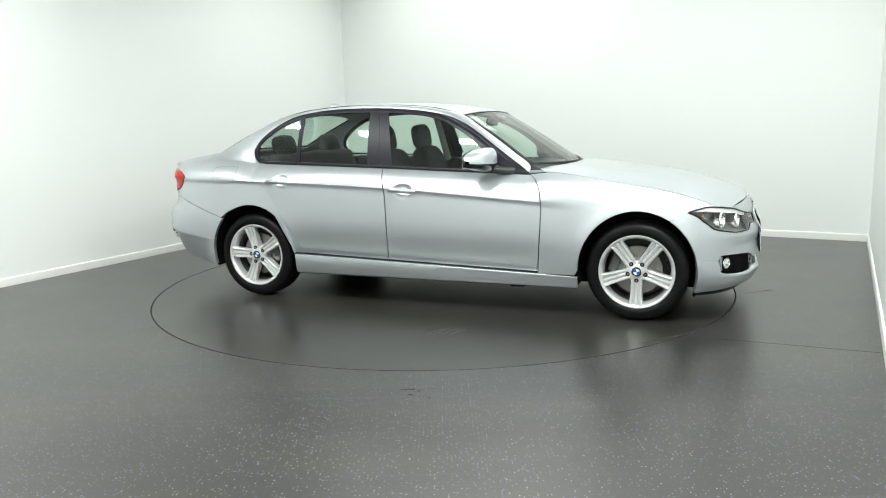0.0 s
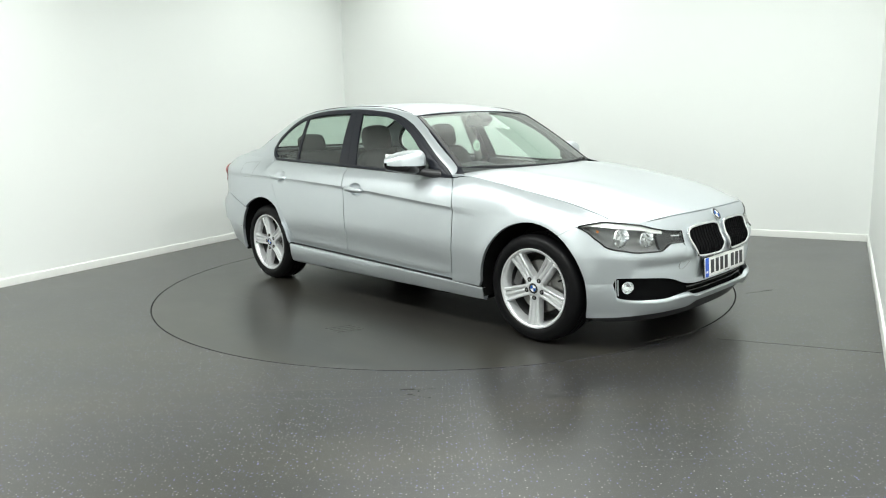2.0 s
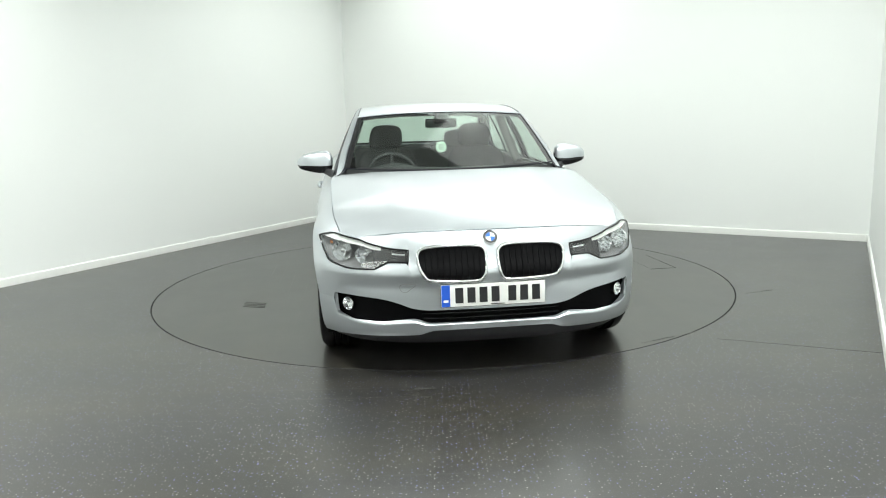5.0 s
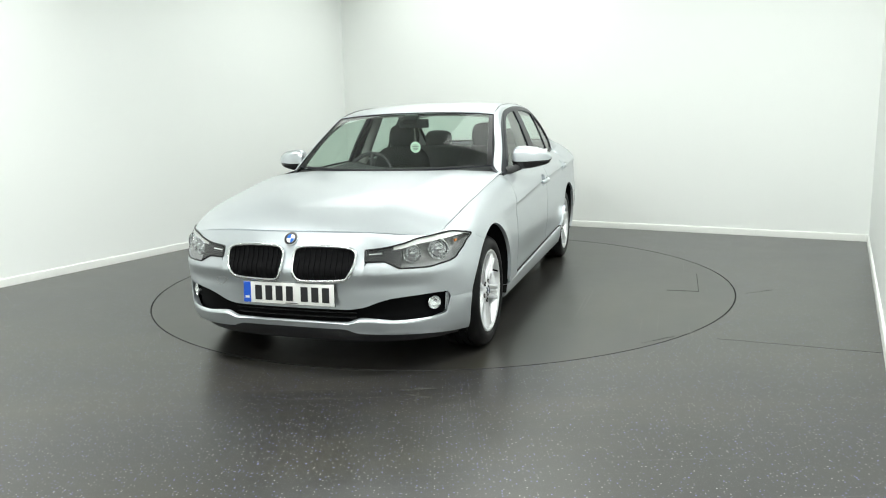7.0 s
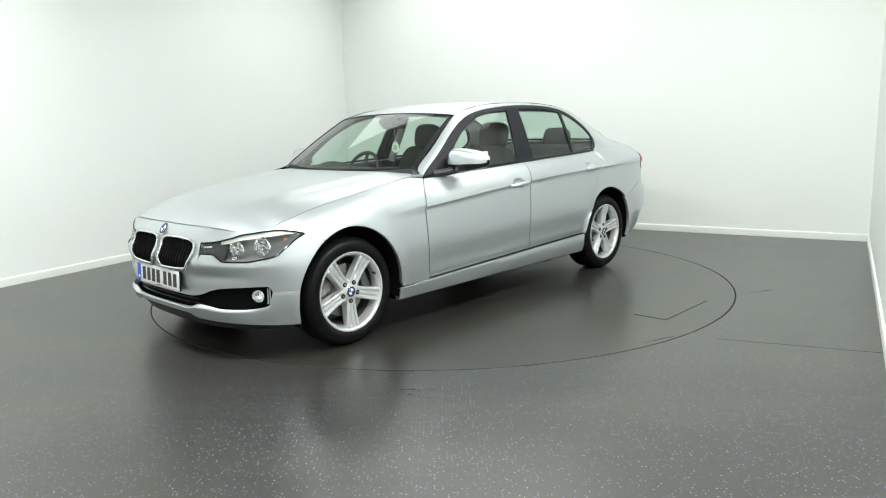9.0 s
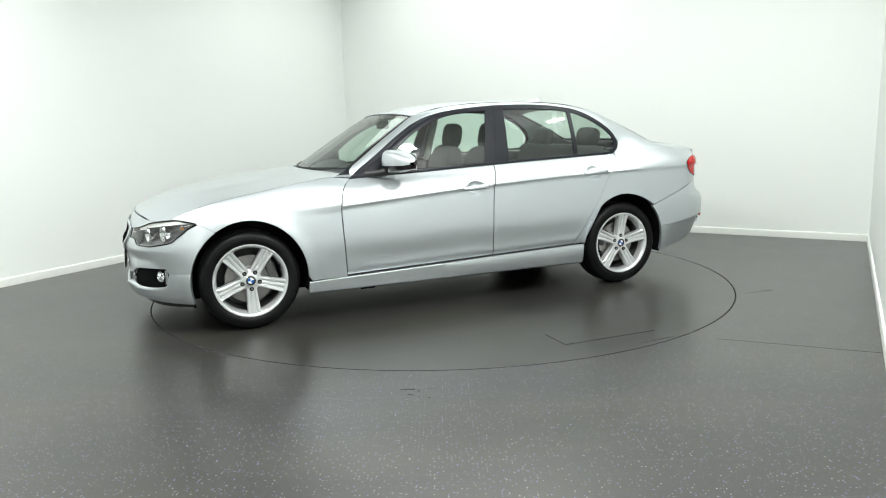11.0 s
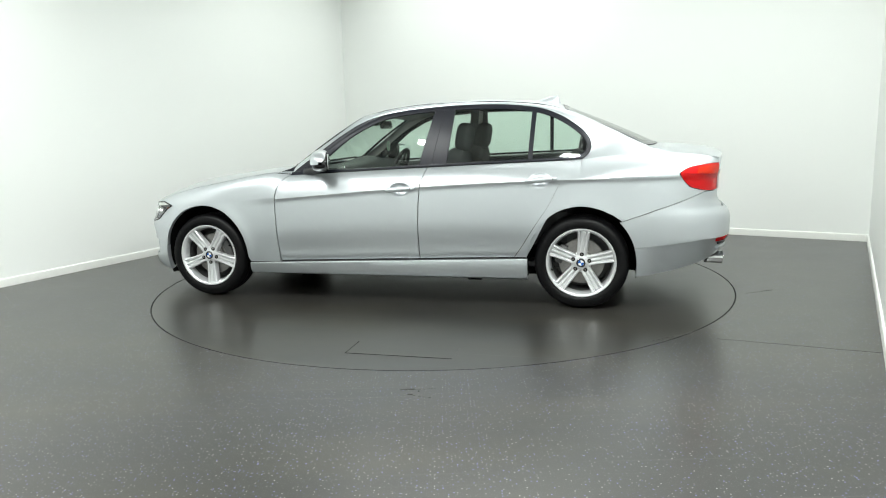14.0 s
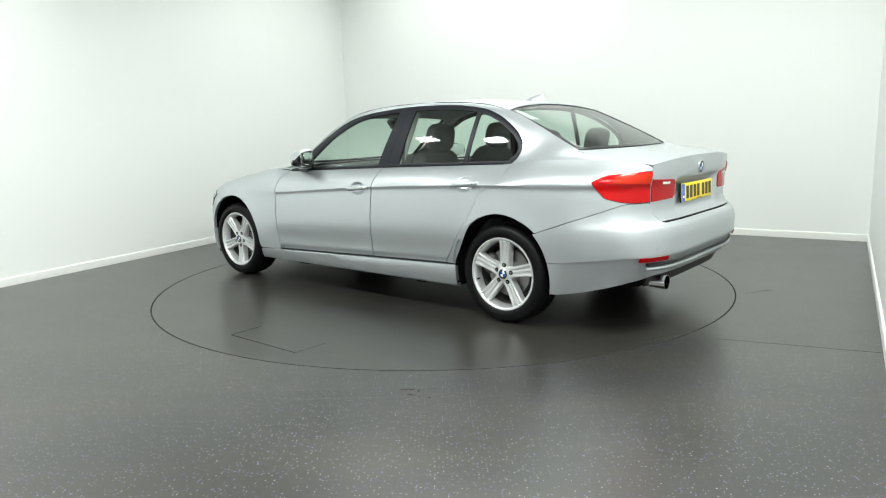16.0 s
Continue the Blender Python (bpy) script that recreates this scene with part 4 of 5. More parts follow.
def frame_grid(n=300, m=25):
    """Pillars and roof edge: from the window line to the screens and the roof."""
    lower = spline([(x, float(top_z(x))) for x in np.linspace(-1.40, -2.06, 9)], 40)
    inn = np.concatenate([spline(DLO_TOP, 110), lower[1:]], 0)
    Pin = np.stack([inn[:, 0], np.where(inn[:, 0] < -1.401, np.minimum(glass_y(inn[:, 0], inn[:, 1]), 9), glass_y(inn[:, 0], inn[:, 1])), inn[:, 1]], -1)
    Pin[110:, 1] = top_y(Pin[110:, 0])
    # pair the two lines: each key of one with a key of the other
    pairs = [(0.705, 0.917, 0.712), (0.518, 1.034, 0.62), (0.317, 1.183, 0.41), (0.115, 1.295, 0.20), (-0.129, 1.361, -0.05), (-0.412, 1.385, -0.35), (-0.698, 1.390, -0.66),
             (-1.106, 1.353, -1.07), (-1.314, 1.263, -1.29), (-1.462, 1.108, -1.52), (-1.40, 1.003, -1.64), (-1.70, 1.030, -1.84), (-2.06, 1.027, -2.06)]
    keys_in = [int(np.argmin(np.hypot(inn[:, 0] - x, inn[:, 1] - z))) for x, z, _ in pairs]
    xo = [p[2] for p in pairs]
    so = np.interp(xo, out_line[::-1, 0], np.linspace(1, 0, len(out_line)))
    a = np.linspace(0, len(Pin) - 1, n)
    b = np.interp(a, keys_in, so) * (len(out_line) - 1)
    A = np.stack([np.interp(a, np.arange(len(Pin)), Pin[:, k]) for k in range(3)], -1)
    B = np.stack([np.interp(b, np.arange(len(out_line)), out_line[:, k]) for k in range(3)], -1)
    for _ in range(20):
        B[1:-1] = 0.25 * B[:-2] + 0.5 * B[1:-1] + 0.25 * B[2:]
    s = np.linspace(0, 1, m)[None, :, None]
    P = A[:, None] + (B - A)[:, None] * s
    wid = np.linalg.norm(B - A, axis=1)[:, None, None]
    P += np.array([0, 0.75, 0.65]) * (4 * s * (1 - s)) * np.clip(wid * 0.10, 0.002, 0.016)
    # smooth the foot of the rear pillar, its edges held
    i0 = int(np.argmax(a > 84))
    for _ in range(160):
        Q = P[i0 - 1:-1, 1:-1]
        P[i0 - 1:-1, 1:-1] = 0.4 * Q + 0.15 * (P[i0 - 2:-2, 1:-1] + P[i0:, 1:-1] + P[i0 - 1:-1, :-2] + P[i0 - 1:-1, 2:])
    return P


both("side_frame", frame_grid(), [PAINT, SATIN_BLACK], car, rim=0.008, hint=(-0.5, 0, 0.6), cell=lambda i, j: 1 if j < 0.36 * min(1, (0.27 - i) / 0.10) else 0)
both("pillar_trim", frame_grid()[:84], HEADLINER, car, "pale inner windscreen pillar", rim=0, hint=(-0.5, 0, 0.6), lift=-0.013)


def offset_line(line, d):
    t = np.gradient(line, axis=0)
    t /= np.linalg.norm(t, axis=1, keepdims=True)
    return line + np.stack([-t[:, 1], t[:, 0]], -1) * d


belt = spline([(x, float(belt_z(x))) for x in np.linspace(-1.40, 0.705, 12)], 90)


def trim_strip(line, w, lift):
    rows = []
    for f, h in ((0.0, 0.0), (0.12, 1.0), (0.5, 1.25), (0.88, 1.0), (1.0, -1.5)):
        q = offset_line(line, w * f * (1 + 0.7 * np.clip((line[:, 0] - 0.25) / 0.3, 0, 1) * np.clip((0.70 - line[:, 0]) / 0.15, 0, 1))[:, None])
        rows.append(np.stack([q[:, 0], glass_y(q[:, 0], q[:, 1]) + lift * h, q[:, 1]], -1))
    return np.stack(rows, 1)


both("window_trim", trim_strip(spline(DLO_TOP, 140), 0.036, 0.004), SATIN_BLACK, car, "satin black window surround", rim=0.006, hint=(-0.5, 0, 1.1))
both("belt_trim", trim_strip(belt, 0.018, 0.006), SATIN_BLACK, car, "satin black belt strip", rim=0.006, hint=(-0.5, 0, 1.1))


def dlo_hi(x):
    q = spline(DLO_TOP, 300)
    q = q[np.argsort(q[:, 0])]
    k = q[:, 1] > 1.0
    return np.interp(x, q[k, 0], q[k, 1])


P_F = [(-0.272, 0.95), (-0.372, 1.37)]
P_R = [(-0.462, 0.95), (-0.505, 1.37)]
D_F = [(-1.040, 0.95), (-1.060, 1.37)]
D_R = [(-1.062, 0.95), (-1.084, 1.37)]


def pane_grid(fx, rx, n=24, m=16, sink=-0.006):
    u, v = np.linspace(0, 1, n)[:, None], np.linspace(0, 1, m)[None, :]
    Z = 0.95 + 0.4 * v + 0 * u
    for _ in range(6):
        X = fx(Z) + (rx(Z) - fx(Z)) * u
        hi = np.where(X > 0.55, np.interp(X, [0.55, 0.70], [1.013, 0.925]), np.where(X < -1.44, 1.15, dlo_hi(np.clip(X, -1.47, 0.6))))
        lo = belt_z(X)
        Z = lo + np.maximum(hi - lo, 0.01) * v
    return np.stack([X, glass_y(X, Z) + sink, Z], -1)


ln = lambda p: (lambda z: p[0][0] + (p[1][0] - p[0][0]) * (z - p[0][1]) / (p[1][1] - p[0][1]))
for nm, f, r in (("front_side_window", lambda z: 0.695 + 0 * z, ln(P_F)), ("rear_side_window", ln(P_R), ln(D_F)), ("quarter_window", ln(D_R), lambda z: -1.455 + 0 * z)):
    for ob in both(nm, pane_grid(f, r), GLASS, car, "green-tinted side glass", rim=0.0, hint=(-0.5, 0, 1.1)):
        ob.visible_shadow = False
both("centre_pillar", pane_grid(ln([(P_F[0][0] + 0.006, 0.95), (P_F[1][0] + 0.006, 1.37)]), ln([(-0.357, 0.95), (-0.436, 1.37)]), 6, 14, 0.003), SATIN_BLACK, car, "satin black pillar cover", rim=0.012, hint=(-0.5, 0, 1.1))
both("centre_pillar", pane_grid(ln([(-0.3585, 0.95), (-0.4375, 1.37)]), ln([(P_R[0][0] - 0.006, 0.95), (P_R[1][0] - 0.006, 1.37)]), 6, 14, 0.003), SATIN_BLACK, car, "satin black pillar cover", rim=0.012, hint=(-0.5, 0, 1.1))
both("window_bar", pane_grid(ln([(D_F[0][0] + 0.004, 0.95), (D_F[1][0] + 0.004, 1.37)]), ln([(D_R[0][0] - 0.004, 0.95), (D_R[1][0] - 0.004, 1.37)]), 4, 14, 0.003), SATIN_BLACK, car, rim=0.010, hint=(-0.5, 0, 1.1))
both("mirror_triangle", pane_grid(lambda z: 0.692 + 0 * z, lambda z: 0.535 + 0 * z, 10, 10, 0.0), SATIN_BLACK, car, rim=0.010, hint=(-0.5, 0, 1.1))


# corner between wing, bonnet and windscreen pillar
u, v = np.linspace(0, 1, 14)[:, None], np.linspace(0, 1, 8)[None, :]
xw = 0.702 + 0.12 * u
A = np.stack(np.broadcast_arrays(xw, top_y(xw) + 0.001, top_z(xw) + 0.0015), -1)
t = 1.0 - 0.09 * u
B = np.stack(np.broadcast_arrays(0.885 - 0.195 * t * t + 0.006, 0.712 * t + 0.003, 0.962 + 0.023 * t * t + 0.002), -1)
P = A + (B - A) * (v * (1 - u ** 2))[..., None]
P[..., 2] -= 0.003 * np.sin(np.pi * v)
both("wing_corner", P, SATIN_BLACK, car, rim=0.004, hint=(0.8, 0, 0.5))


# boot lid: deck and rear face
def deck_grid():
    u, v = np.linspace(-1, 1, 41)[:, None], np.linspace(0, 1, 20)[None, :]
    ys = u * 0.625
    rear = -(1.4 + (tail_x(1.02) - 1.4) * (1 - (np.abs(ys) / 0.90) ** NR) ** (1 / NR))
    fr = -1.912 + 0.09 * u * u
    X = fr + (rear - fr) * v
    Y = u * pchip(X, [-1.80, -1.98, -2.06, -2.15, -2.25, -2.36], [0.672, 0.689, 0.689, 0.661, 0.634, 0.615])
    zc = pchip(X, [-1.80, -1.92, -2.05, -2.2, -2.28, -2.35], [1.092, 1.081, 1.073, 1.058, 1.050, 1.036])
    edge = pchip(X, [-2.36, -2.25, -2.15, -2.0, -1.9, -1.8], [1.004, 1.010, 1.021, 1.037, 1.066, 1.087])
    Z = zc - (zc - edge) * np.abs(u) ** 3.0 - 0.008 * v ** 6
    return np.stack([X, Y, Z], -1)


DECK = deck_grid()
sheet("boot_lid", DECK, PAINT, car, rim=0.012, hint=(-2.0, 0, 0.5))
u, v = np.linspace(0, 1, 20)[:, None], np.linspace(0, 1, 4)[None, :]
xg = -1.86 - 0.35 * u
both("boot_gutter", np.stack(np.broadcast_arrays(xg, top_y(xg) + 0.010 - 0.045 * v, top_z(xg) - 0.009 + 0.003 * v), -1), PAINT, car, rim=0.0, hint=(-2.0, 0, 0.5))


def lid_face():
    u, v = np.linspace(-1, 1, 61)[:, None], np.linspace(0, 1, 26)[None, :]
    top = np.stack([np.interp(np.linspace(0, 40, 61), np.arange(41), DECK[:, -1, k]) for k in range(3)], -1)
    Z = top[:, 2][:, None] + (0.674 - top[:, 2][:, None]) * v
    Y = u * pchip(Z, [0.67, 0.70, 0.78, 0.92, 1.05], [0.552, 0.584, 0.620, 0.626, 0.617])
    X = -(1.4 + (tail_x(Z) - 1.4) * (1 - (np.abs(Y) / 0.90) ** NR) ** (1 / NR))
    X[:, 0] = top[:, 0]
    # hollow for the number plate
    dent = np.clip((0.345 - np.abs(Y)) / 0.02, 0, 1) * np.clip((0.905 - Z) / 0.02, 0, 1)
    X = X + 0.022 * dent * np.clip((Z - 0.70) / 0.05, 0, 1)
    return np.stack([X, Y, Z], -1)


sheet("boot_face", lid_face(), PAINT, car, rim=0.014, hint=(-1.5, 0, 0.85))
backp = np.stack([tail_point(np.linspace(0.0, 0.9, 30)[:, None] + 0.001, 0.45 + 0.49 * np.linspace(0, 1, 10)[None, :])], 0)[0]
backp[..., 0] += 0.035
both("tail_panel", backp, LINER, car, rim=0, hint=(-1.2, 0, 0.7))
badge(pose(-2.327, 0, 0.955, 0, 0, 90) @ pose(0, 0, 0, -6, 0, 0), 0.041, car)


# rear bumper
def rear_band(lo_x, lo_z, hi_d, hi_z, nv=22, nu=121, fold=False):
    u, v = np.linspace(-1, 1, nu)[:, None], np.linspace(0, 1, nv)[None, :]
    Z = np.full((nu, nv), 0.45)
    for _ in range(5):
        xa = AXLE + ARCH_A * np.sqrt(np.clip(1 - ((Z - HUB_Z) / ARCH_B) ** 2, 0, 1))
        pe = tail_phi(-xa, Z)
        ph = np.abs(u) * pe
        xx = -(1.4 + (tail_x(Z) - 1.4) * np.cos(ph) ** (2 / NR))
        lo = pchip(xx, lo_x, lo_z)
        nom = -(1.4 + (tail_x(0.75) - 1.4) * np.cos(ph[:, -1:]) ** (2 / NR))
        hi = np.where(np.degrees(ph[:, -1:]) > 27.75, seam_z(nom) - 0.002, pchip(np.degrees(ph[:, -1:]), hi_d, hi_z))
        lo = lo[:, :1]
        if fold:
            hi = fold_z(xx[:, -1:]) - 0.002
        Z = lo + np.maximum(hi - lo, 0.003) * v
    P = tail_point(np.maximum(ph, 1e-4), Z)
    P[..., 1] *= np.sign(u)
    return P


XF = np.linspace(-2.42, -1.60, 12)
P = rear_band(XF, fold_z(XF) + 0.001, [0, 18.5, 22.2, 25.7, 27.75, 60, 72, 90], [0.666, 0.666, 0.70, 0.778, 0.783, 0.700, 0.640, 0.588])
sheet("rear_bumper", P, PAINT, car, rim=0.022, hint=(-1.2, 0, 0.55))
LOWER = ([-2.42, -2.32, -2.24, -2.06, -1.80, -1.70], [0.370, 0.366, 0.340, 0.290, 0.238, 0.236])
P = rear_band(*LOWER, [0, 90], [0.478, 0.430], nv=14, fold=True)
back = np.clip((-1.78 - P[..., 0]) / 0.05, 0, 1)
P[..., 0] += 0.012 * np.clip((-2.0 - P[..., 0]) / 0.2, 0, 1)
P[..., 1] -= np.sign(P[..., 1]) * 0.010 * back
sheet("lower_bumper", P, PAINT, car, "silver lower bumper skirt", rim=0.022, hint=(-1.2, 0, 0.35))
# moulded blade across the skirt
for k, (zz, rad, mat) in enumerate(((0.405, 0.013, PAINT), (0.430, 0.008, BLACK_PLASTIC))):
    a = np.radians(np.linspace(-35, 35, 61))
    q = tail_point(np.maximum(np.abs(a), 1e-3), zz + 0.012 * (np.abs(a) / 0.7) ** 2)
    q[:, 1] *= np.sign(a)
    q[:, 0] += 0.006 if k == 0 else 0.008
    tube("bumper_blade", q, rad, mat, car, n=8)
u, v = np.linspace(-1, 1, 61)[:, None], np.linspace(0, 1, 8)[None, :]
P = tail_point(np.maximum(np.abs(u), 1e-3) * radians(25.5), 0.285 + 0.12 * v)
P[..., 1] *= np.sign(u)
P[..., 0] += 0.05
sheet("rear_diffuser", P, BLACK_PLASTIC, car, rim=0.012, hint=(-1.2, 0, 0.4))
for s in (1, -1):
    u, v = corner_phi(np.linspace(28.5, 42.5, 18))[:, None], np.linspace(0, 1, 5)[None, :]
    P = tail_point(u, 0.458 + 0.023 * v + 0 * u)
    sheet("rear_reflector", P, RED_DARK, car, "red reflector in the bumper", rim=0.008, hint=(-1.2, 0, 0.45), mirror=s < 0, lift=0.004)
    c = tail_point(corner_phi(37.0), np.array(0.53)) * [1, s, 1]
    lathe("parking_sensor", [(0.0005, 0.001), (0.009, 0.001), (0.011, -0.003)], PAINT, car, "", 16, Matrix.Translation(c) @ pose(0, 0, 0, 0, 0, 90 - s * 35))
m = pose(-2.318, 0.520, 0.312, 0, 0, 90)
ex = lathe("exhaust_pipe", [(0.034, -0.09), (0.040, -0.05), (0.043, 0.012), (0.044, 0.018), (0.041, 0.018), (0.039, -0.01), (0.038, -0.08)], CHROME, car, "chrome exhaust tailpipe", 28, m)
lathe("pipe_inside", [(0.0385, -0.03), (0.0005, -0.06)], LINER, ex, "", 28, m)


# tail lamps: one part on the flank, one on the boot lid
def tail_lamp(s):
    t = new("tail_lamp")
    t.parent = car
    t["label"] = "red tail lamp with an orange upper band"
    mir = s < 0

    def band(a, b, lo, hi, nu=26, nv=12, lift=0.006):
        d = np.linspace(a, b, nu)[:, None]
        v = np.linspace(0, 1, nv)[None, :]
        zl, zh = pchip(d, *lo), pchip(d, *hi)
        return tail_point(corner_phi(d), zl + np.maximum(zh - zl, 0.003) * v)

    LO = ([34.8, 39, 44, 49, 53, 55.5, 57], [0.792, 0.790, 0.797, 0.817, 0.852, 0.882, 0.904])
    HI = ([34.8, 39, 44, 49, 53, 55.5, 57], [0.962, 0.962, 0.958, 0.949, 0.937, 0.924, 0.912])
    sheet("outer_lens", band(57, 34.8, LO, HI), RED_LENS, t, rim=0.012, hint=(-1.2, 0, 0.8), mirror=mir, lift=0.005)
    sheet("orange_band", band(48, 35.2, ([35, 48], [0.895, 0.905]), ([35, 41, 48], [0.950, 0.950, 0.940]), 18, 6), RED_AMBER, t, "orange lens band", rim=0.004, hint=(-1.2, 0, 0.8), mirror=mir, lift=0.009)
    sheet("bright_line", band(55, 35.2, ([35, 55], [0.888, 0.903]), ([35, 55], [0.894, 0.908]), 20, 3), RED_DARK, t, rim=0.003, hint=(-1.2, 0, 0.8), mirror=mir, lift=0.010)
    P = []
    for y in np.linspace(0.617, 0.370, 20):
        zl = np.interp(y, [0.370, 0.395, 0.617], [0.815, 0.795, 0.790])
        zh = np.interp(y, [0.370, 0.395, 0.617], [0.890, 0.906, 0.918])
        z = np.linspace(zl, zh, 10)
        P.append(np.stack([-(1.4 + (tail_x(z) - 1.4) * (1 - (y / 0.90) ** NR) ** (1 / NR)), np.full(10, y), z], -1))
    P = np.stack(P, 0)
    sheet("inner_lens", P, RED_DARK, t, "dark red inner lens", rim=0.012, hint=(-1.2, 0, 0.8), mirror=mir, lift=0.006)
    sheet("reversing_light", P[7:14, 7:9], WHITE_PLASTIC, t, "small pale reversing light", rim=0.004, hint=(-1.2, 0, 0.8), mirror=mir, lift=0.009)
    o = band(57.3, 34.6, LO, HI)
    loop = np.concatenate([o[:, 0], o[-1, 1:-1], o[::-1, -1], o[0, -2:0:-1]], 0) * [1, s, 1]
    tube("seal", loop, 0.004, GLOSS_BLACK, t, closed=True, n=6)


for s in (1, -1):
    tail_lamp(s)


# number plates: their characters become plain bars
def number_plate(m, face, parent, label):
    """Local x to the reader's right, z up, y towards the car."""
    p = new("number_plate")
    p.parent = parent
    p.matrix_basis = m
    p["label"] = label
    part("plate", box_bm((0.520, 0.006, 0.111), pose(0, 0, 0), 0.002, 2), face, p)
    part("holder", box_bm((0.524, 0.010, 0.114), pose(0, 0.005, -0.001), 0.003, 2), GLOSS_BLACK, p)
    part("country_band", box_bm((0.042, 0.001, 0.107), pose(-0.237, -0.0036, 0)), PLATE_BLUE, p, smooth=False)
    part("country_mark", box_bm((0.024, 0.001, 0.012), pose(-0.237, -0.0042, -0.026)), WHITE_PLASTIC, p, smooth=False)
    for k in range(7):
        x = -0.170 + k * 0.060 + (0.024 if k > 3 else 0)
        part("bar", box_bm((0.040, 0.001, 0.076), pose(x, -0.0038, 0)), INK, p, smooth=False)
    part("maker_line", box_bm((0.07, 0.001, 0.004), pose(0.02, -0.0038, -0.049)), INK, p, smooth=False)


number_plate(pose(2.142, 0, 0.428, 0, 0, 90) @ pose(0, 0, 0, -3, 0, 0), PLATE_WHITE, car, "white front number plate with dark bars and a blue band")
number_plate(pose(-2.306, 0, 0.810, 0, 0, -90) @ pose(0, 0, 0, -2, 0, 0), PLATE_YELLOW, car, "yellow rear number plate with dark bars and a blue band")


# ---- wheels ----
def build_wheel(x, s, spin):
    w = new("wheel")
    w.parent = car
    w.matrix_basis = pose(x, s * 0.868, HUB_Z, 0, 0, 0 if s > 0 else 180)
    w["label"] = "five-spoke silver alloy wheel with a black tyre"
    r = WHEEL_R
    tyre = [(0.222, -0.20), (0.245, -0.212), (0.285, -0.218), (0.305, -0.205), (r - 0.003, -0.18), (r, -0.15), (r, -0.152), (r - 0.008, -0.150), (r - 0.008, -0.140), (r, -0.138),
            (r, -0.112), (r - 0.008, -0.110), (r - 0.008, -0.100), (r, -0.098), (r, -0.072), (r - 0.008, -0.070), (r - 0.008, -0.060), (r, -0.058), (r - 0.002, -0.035), (0.306, -0.012),
            (0.296, 0.000), (0.282, 0.007), (0.262, 0.010), (0.247, 0.007), (0.238, 0.001), (0.231, -0.004), (0.228, -0.02)]
    lathe("tyre", tyre, RUBBER, w, "black rubber tyre", 72)
    lathe("rim", [(0.229, -0.012), (0.234, -0.002), (0.233, 0.002), (0.228, 0.003), (0.221, 0.000), (0.214, -0.010), (0.208, -0.030), (0.203, -0.07), (0.200, -0.19)], ALLOY, w, "", 72)
    lathe("barrel", [(0.2005, -0.06), (0.196, -0.12), (0.194, -0.19), (0.06, -0.192)], BARREL, w, "", 48)
    lathe("brake_disc", [(0.155, -0.105), (0.155, -0.085), (0.153, -0.083), (0.085, -0.083), (0.083, -0.070), (0.055, -0.068)], STEEL, w, "grey steel brake disc", 48)
    bm = bmesh.new()
    box_bm((0.055, 0.07, 0.13), pose(-0.135 if s * x > 0 else 0.135, -0.085, 0.05, 0, 22 if s * x > 0 else -22, 0), 0.012, 2, bm)
    part("brake_caliper", bm, BARREL, w)
    for k in range(5):
        a = radians((spin if s > 0 else 180 - spin) + 72 * k)
        rs = np.concatenate([np.linspace(0.038, 0.19, 12), [0.200, 0.209, 0.216]])
        ts = np.array([-1.0, -1.0, -0.94, -0.80, -0.54, -0.44, -0.32, -0.20, 0.0, 0.20, 0.32, 0.44, 0.54, 0.80, 0.94, 1.0, 1.0])
        hs = np.array([-0.050, -0.015, -0.004, 0.0, -0.002, -0.010, -0.011, -0.003, -0.001, -0.003, -0.011, -0.010, -0.002, 0.0, -0.004, -0.015, -0.050])
        V = []
        for q in rs:
            half = np.interp(q, [0.038, 0.07, 0.12, 0.19, 0.216], [0.030, 0.034, 0.0355, 0.0405, 0.046])
            face = np.interp(q, [0.038, 0.07, 0.14, 0.19, 0.209, 0.216], [-0.020, -0.019, -0.013, -0.006, -0.003, -0.008])
            ridge = np.interp(q, [0.038, 0.075, 0.11, 0.2], [0.0, 0.3, 1.0, 1.15])
            for tt, hh in zip(ts, hs):
                hgt = hh * ridge if abs(tt) < 0.95 else hh
                c, d = q, tt * half
                V.append((c * math.cos(a) - d * math.sin(a), face + hgt, c * math.sin(a) + d * math.cos(a)))
        F = [q[::-1] for q in grid_faces(len(rs), len(ts))]
        mesh_object("spoke", V, F, ALLOY, w, angle=40)
        # bolt on a flat black disc that paints the shade of its hole
        m = pose(0.0565 * math.cos(a), -0.018, 0.0565 * math.sin(a))
        lathe("bolt_hole_shade", [(0.0005, 0.0014), (0.0130, 0.0014), (0.0142, -0.004)], MATT_BLACK, w, "", 16, m)
        lathe("wheel_bolt", [(0.0005, 0.0035), (0.0055, 0.0035), (0.0075, 0.001)], STEEL, w, "", 6, m, angle=20)
    lathe("hub", [(0.0005, -0.014), (0.036, -0.015), (0.044, -0.0175), (0.066, -0.026), (0.070, -0.05), (0.058, -0.07)], ALLOY, w, "", 40)
    badge(pose(0, -0.012, 0, 0, 12, 0), 0.032, w)
    q = radians(spin + 250)
    tube("valve", [(0.205 * math.cos(q), -0.03, 0.205 * math.sin(q)), (0.196 * math.cos(q), 0.002, 0.196 * math.sin(q))], 0.005, MATT_BLACK, w, n=8, up=(1, 0, 0))
    return w


for x, s, spin in ((AXLE, 1, -93), (AXLE, -1, -90), (-AXLE, 1, 95), (-AXLE, -1, 105)):
    build_wheel(x, s, spin)


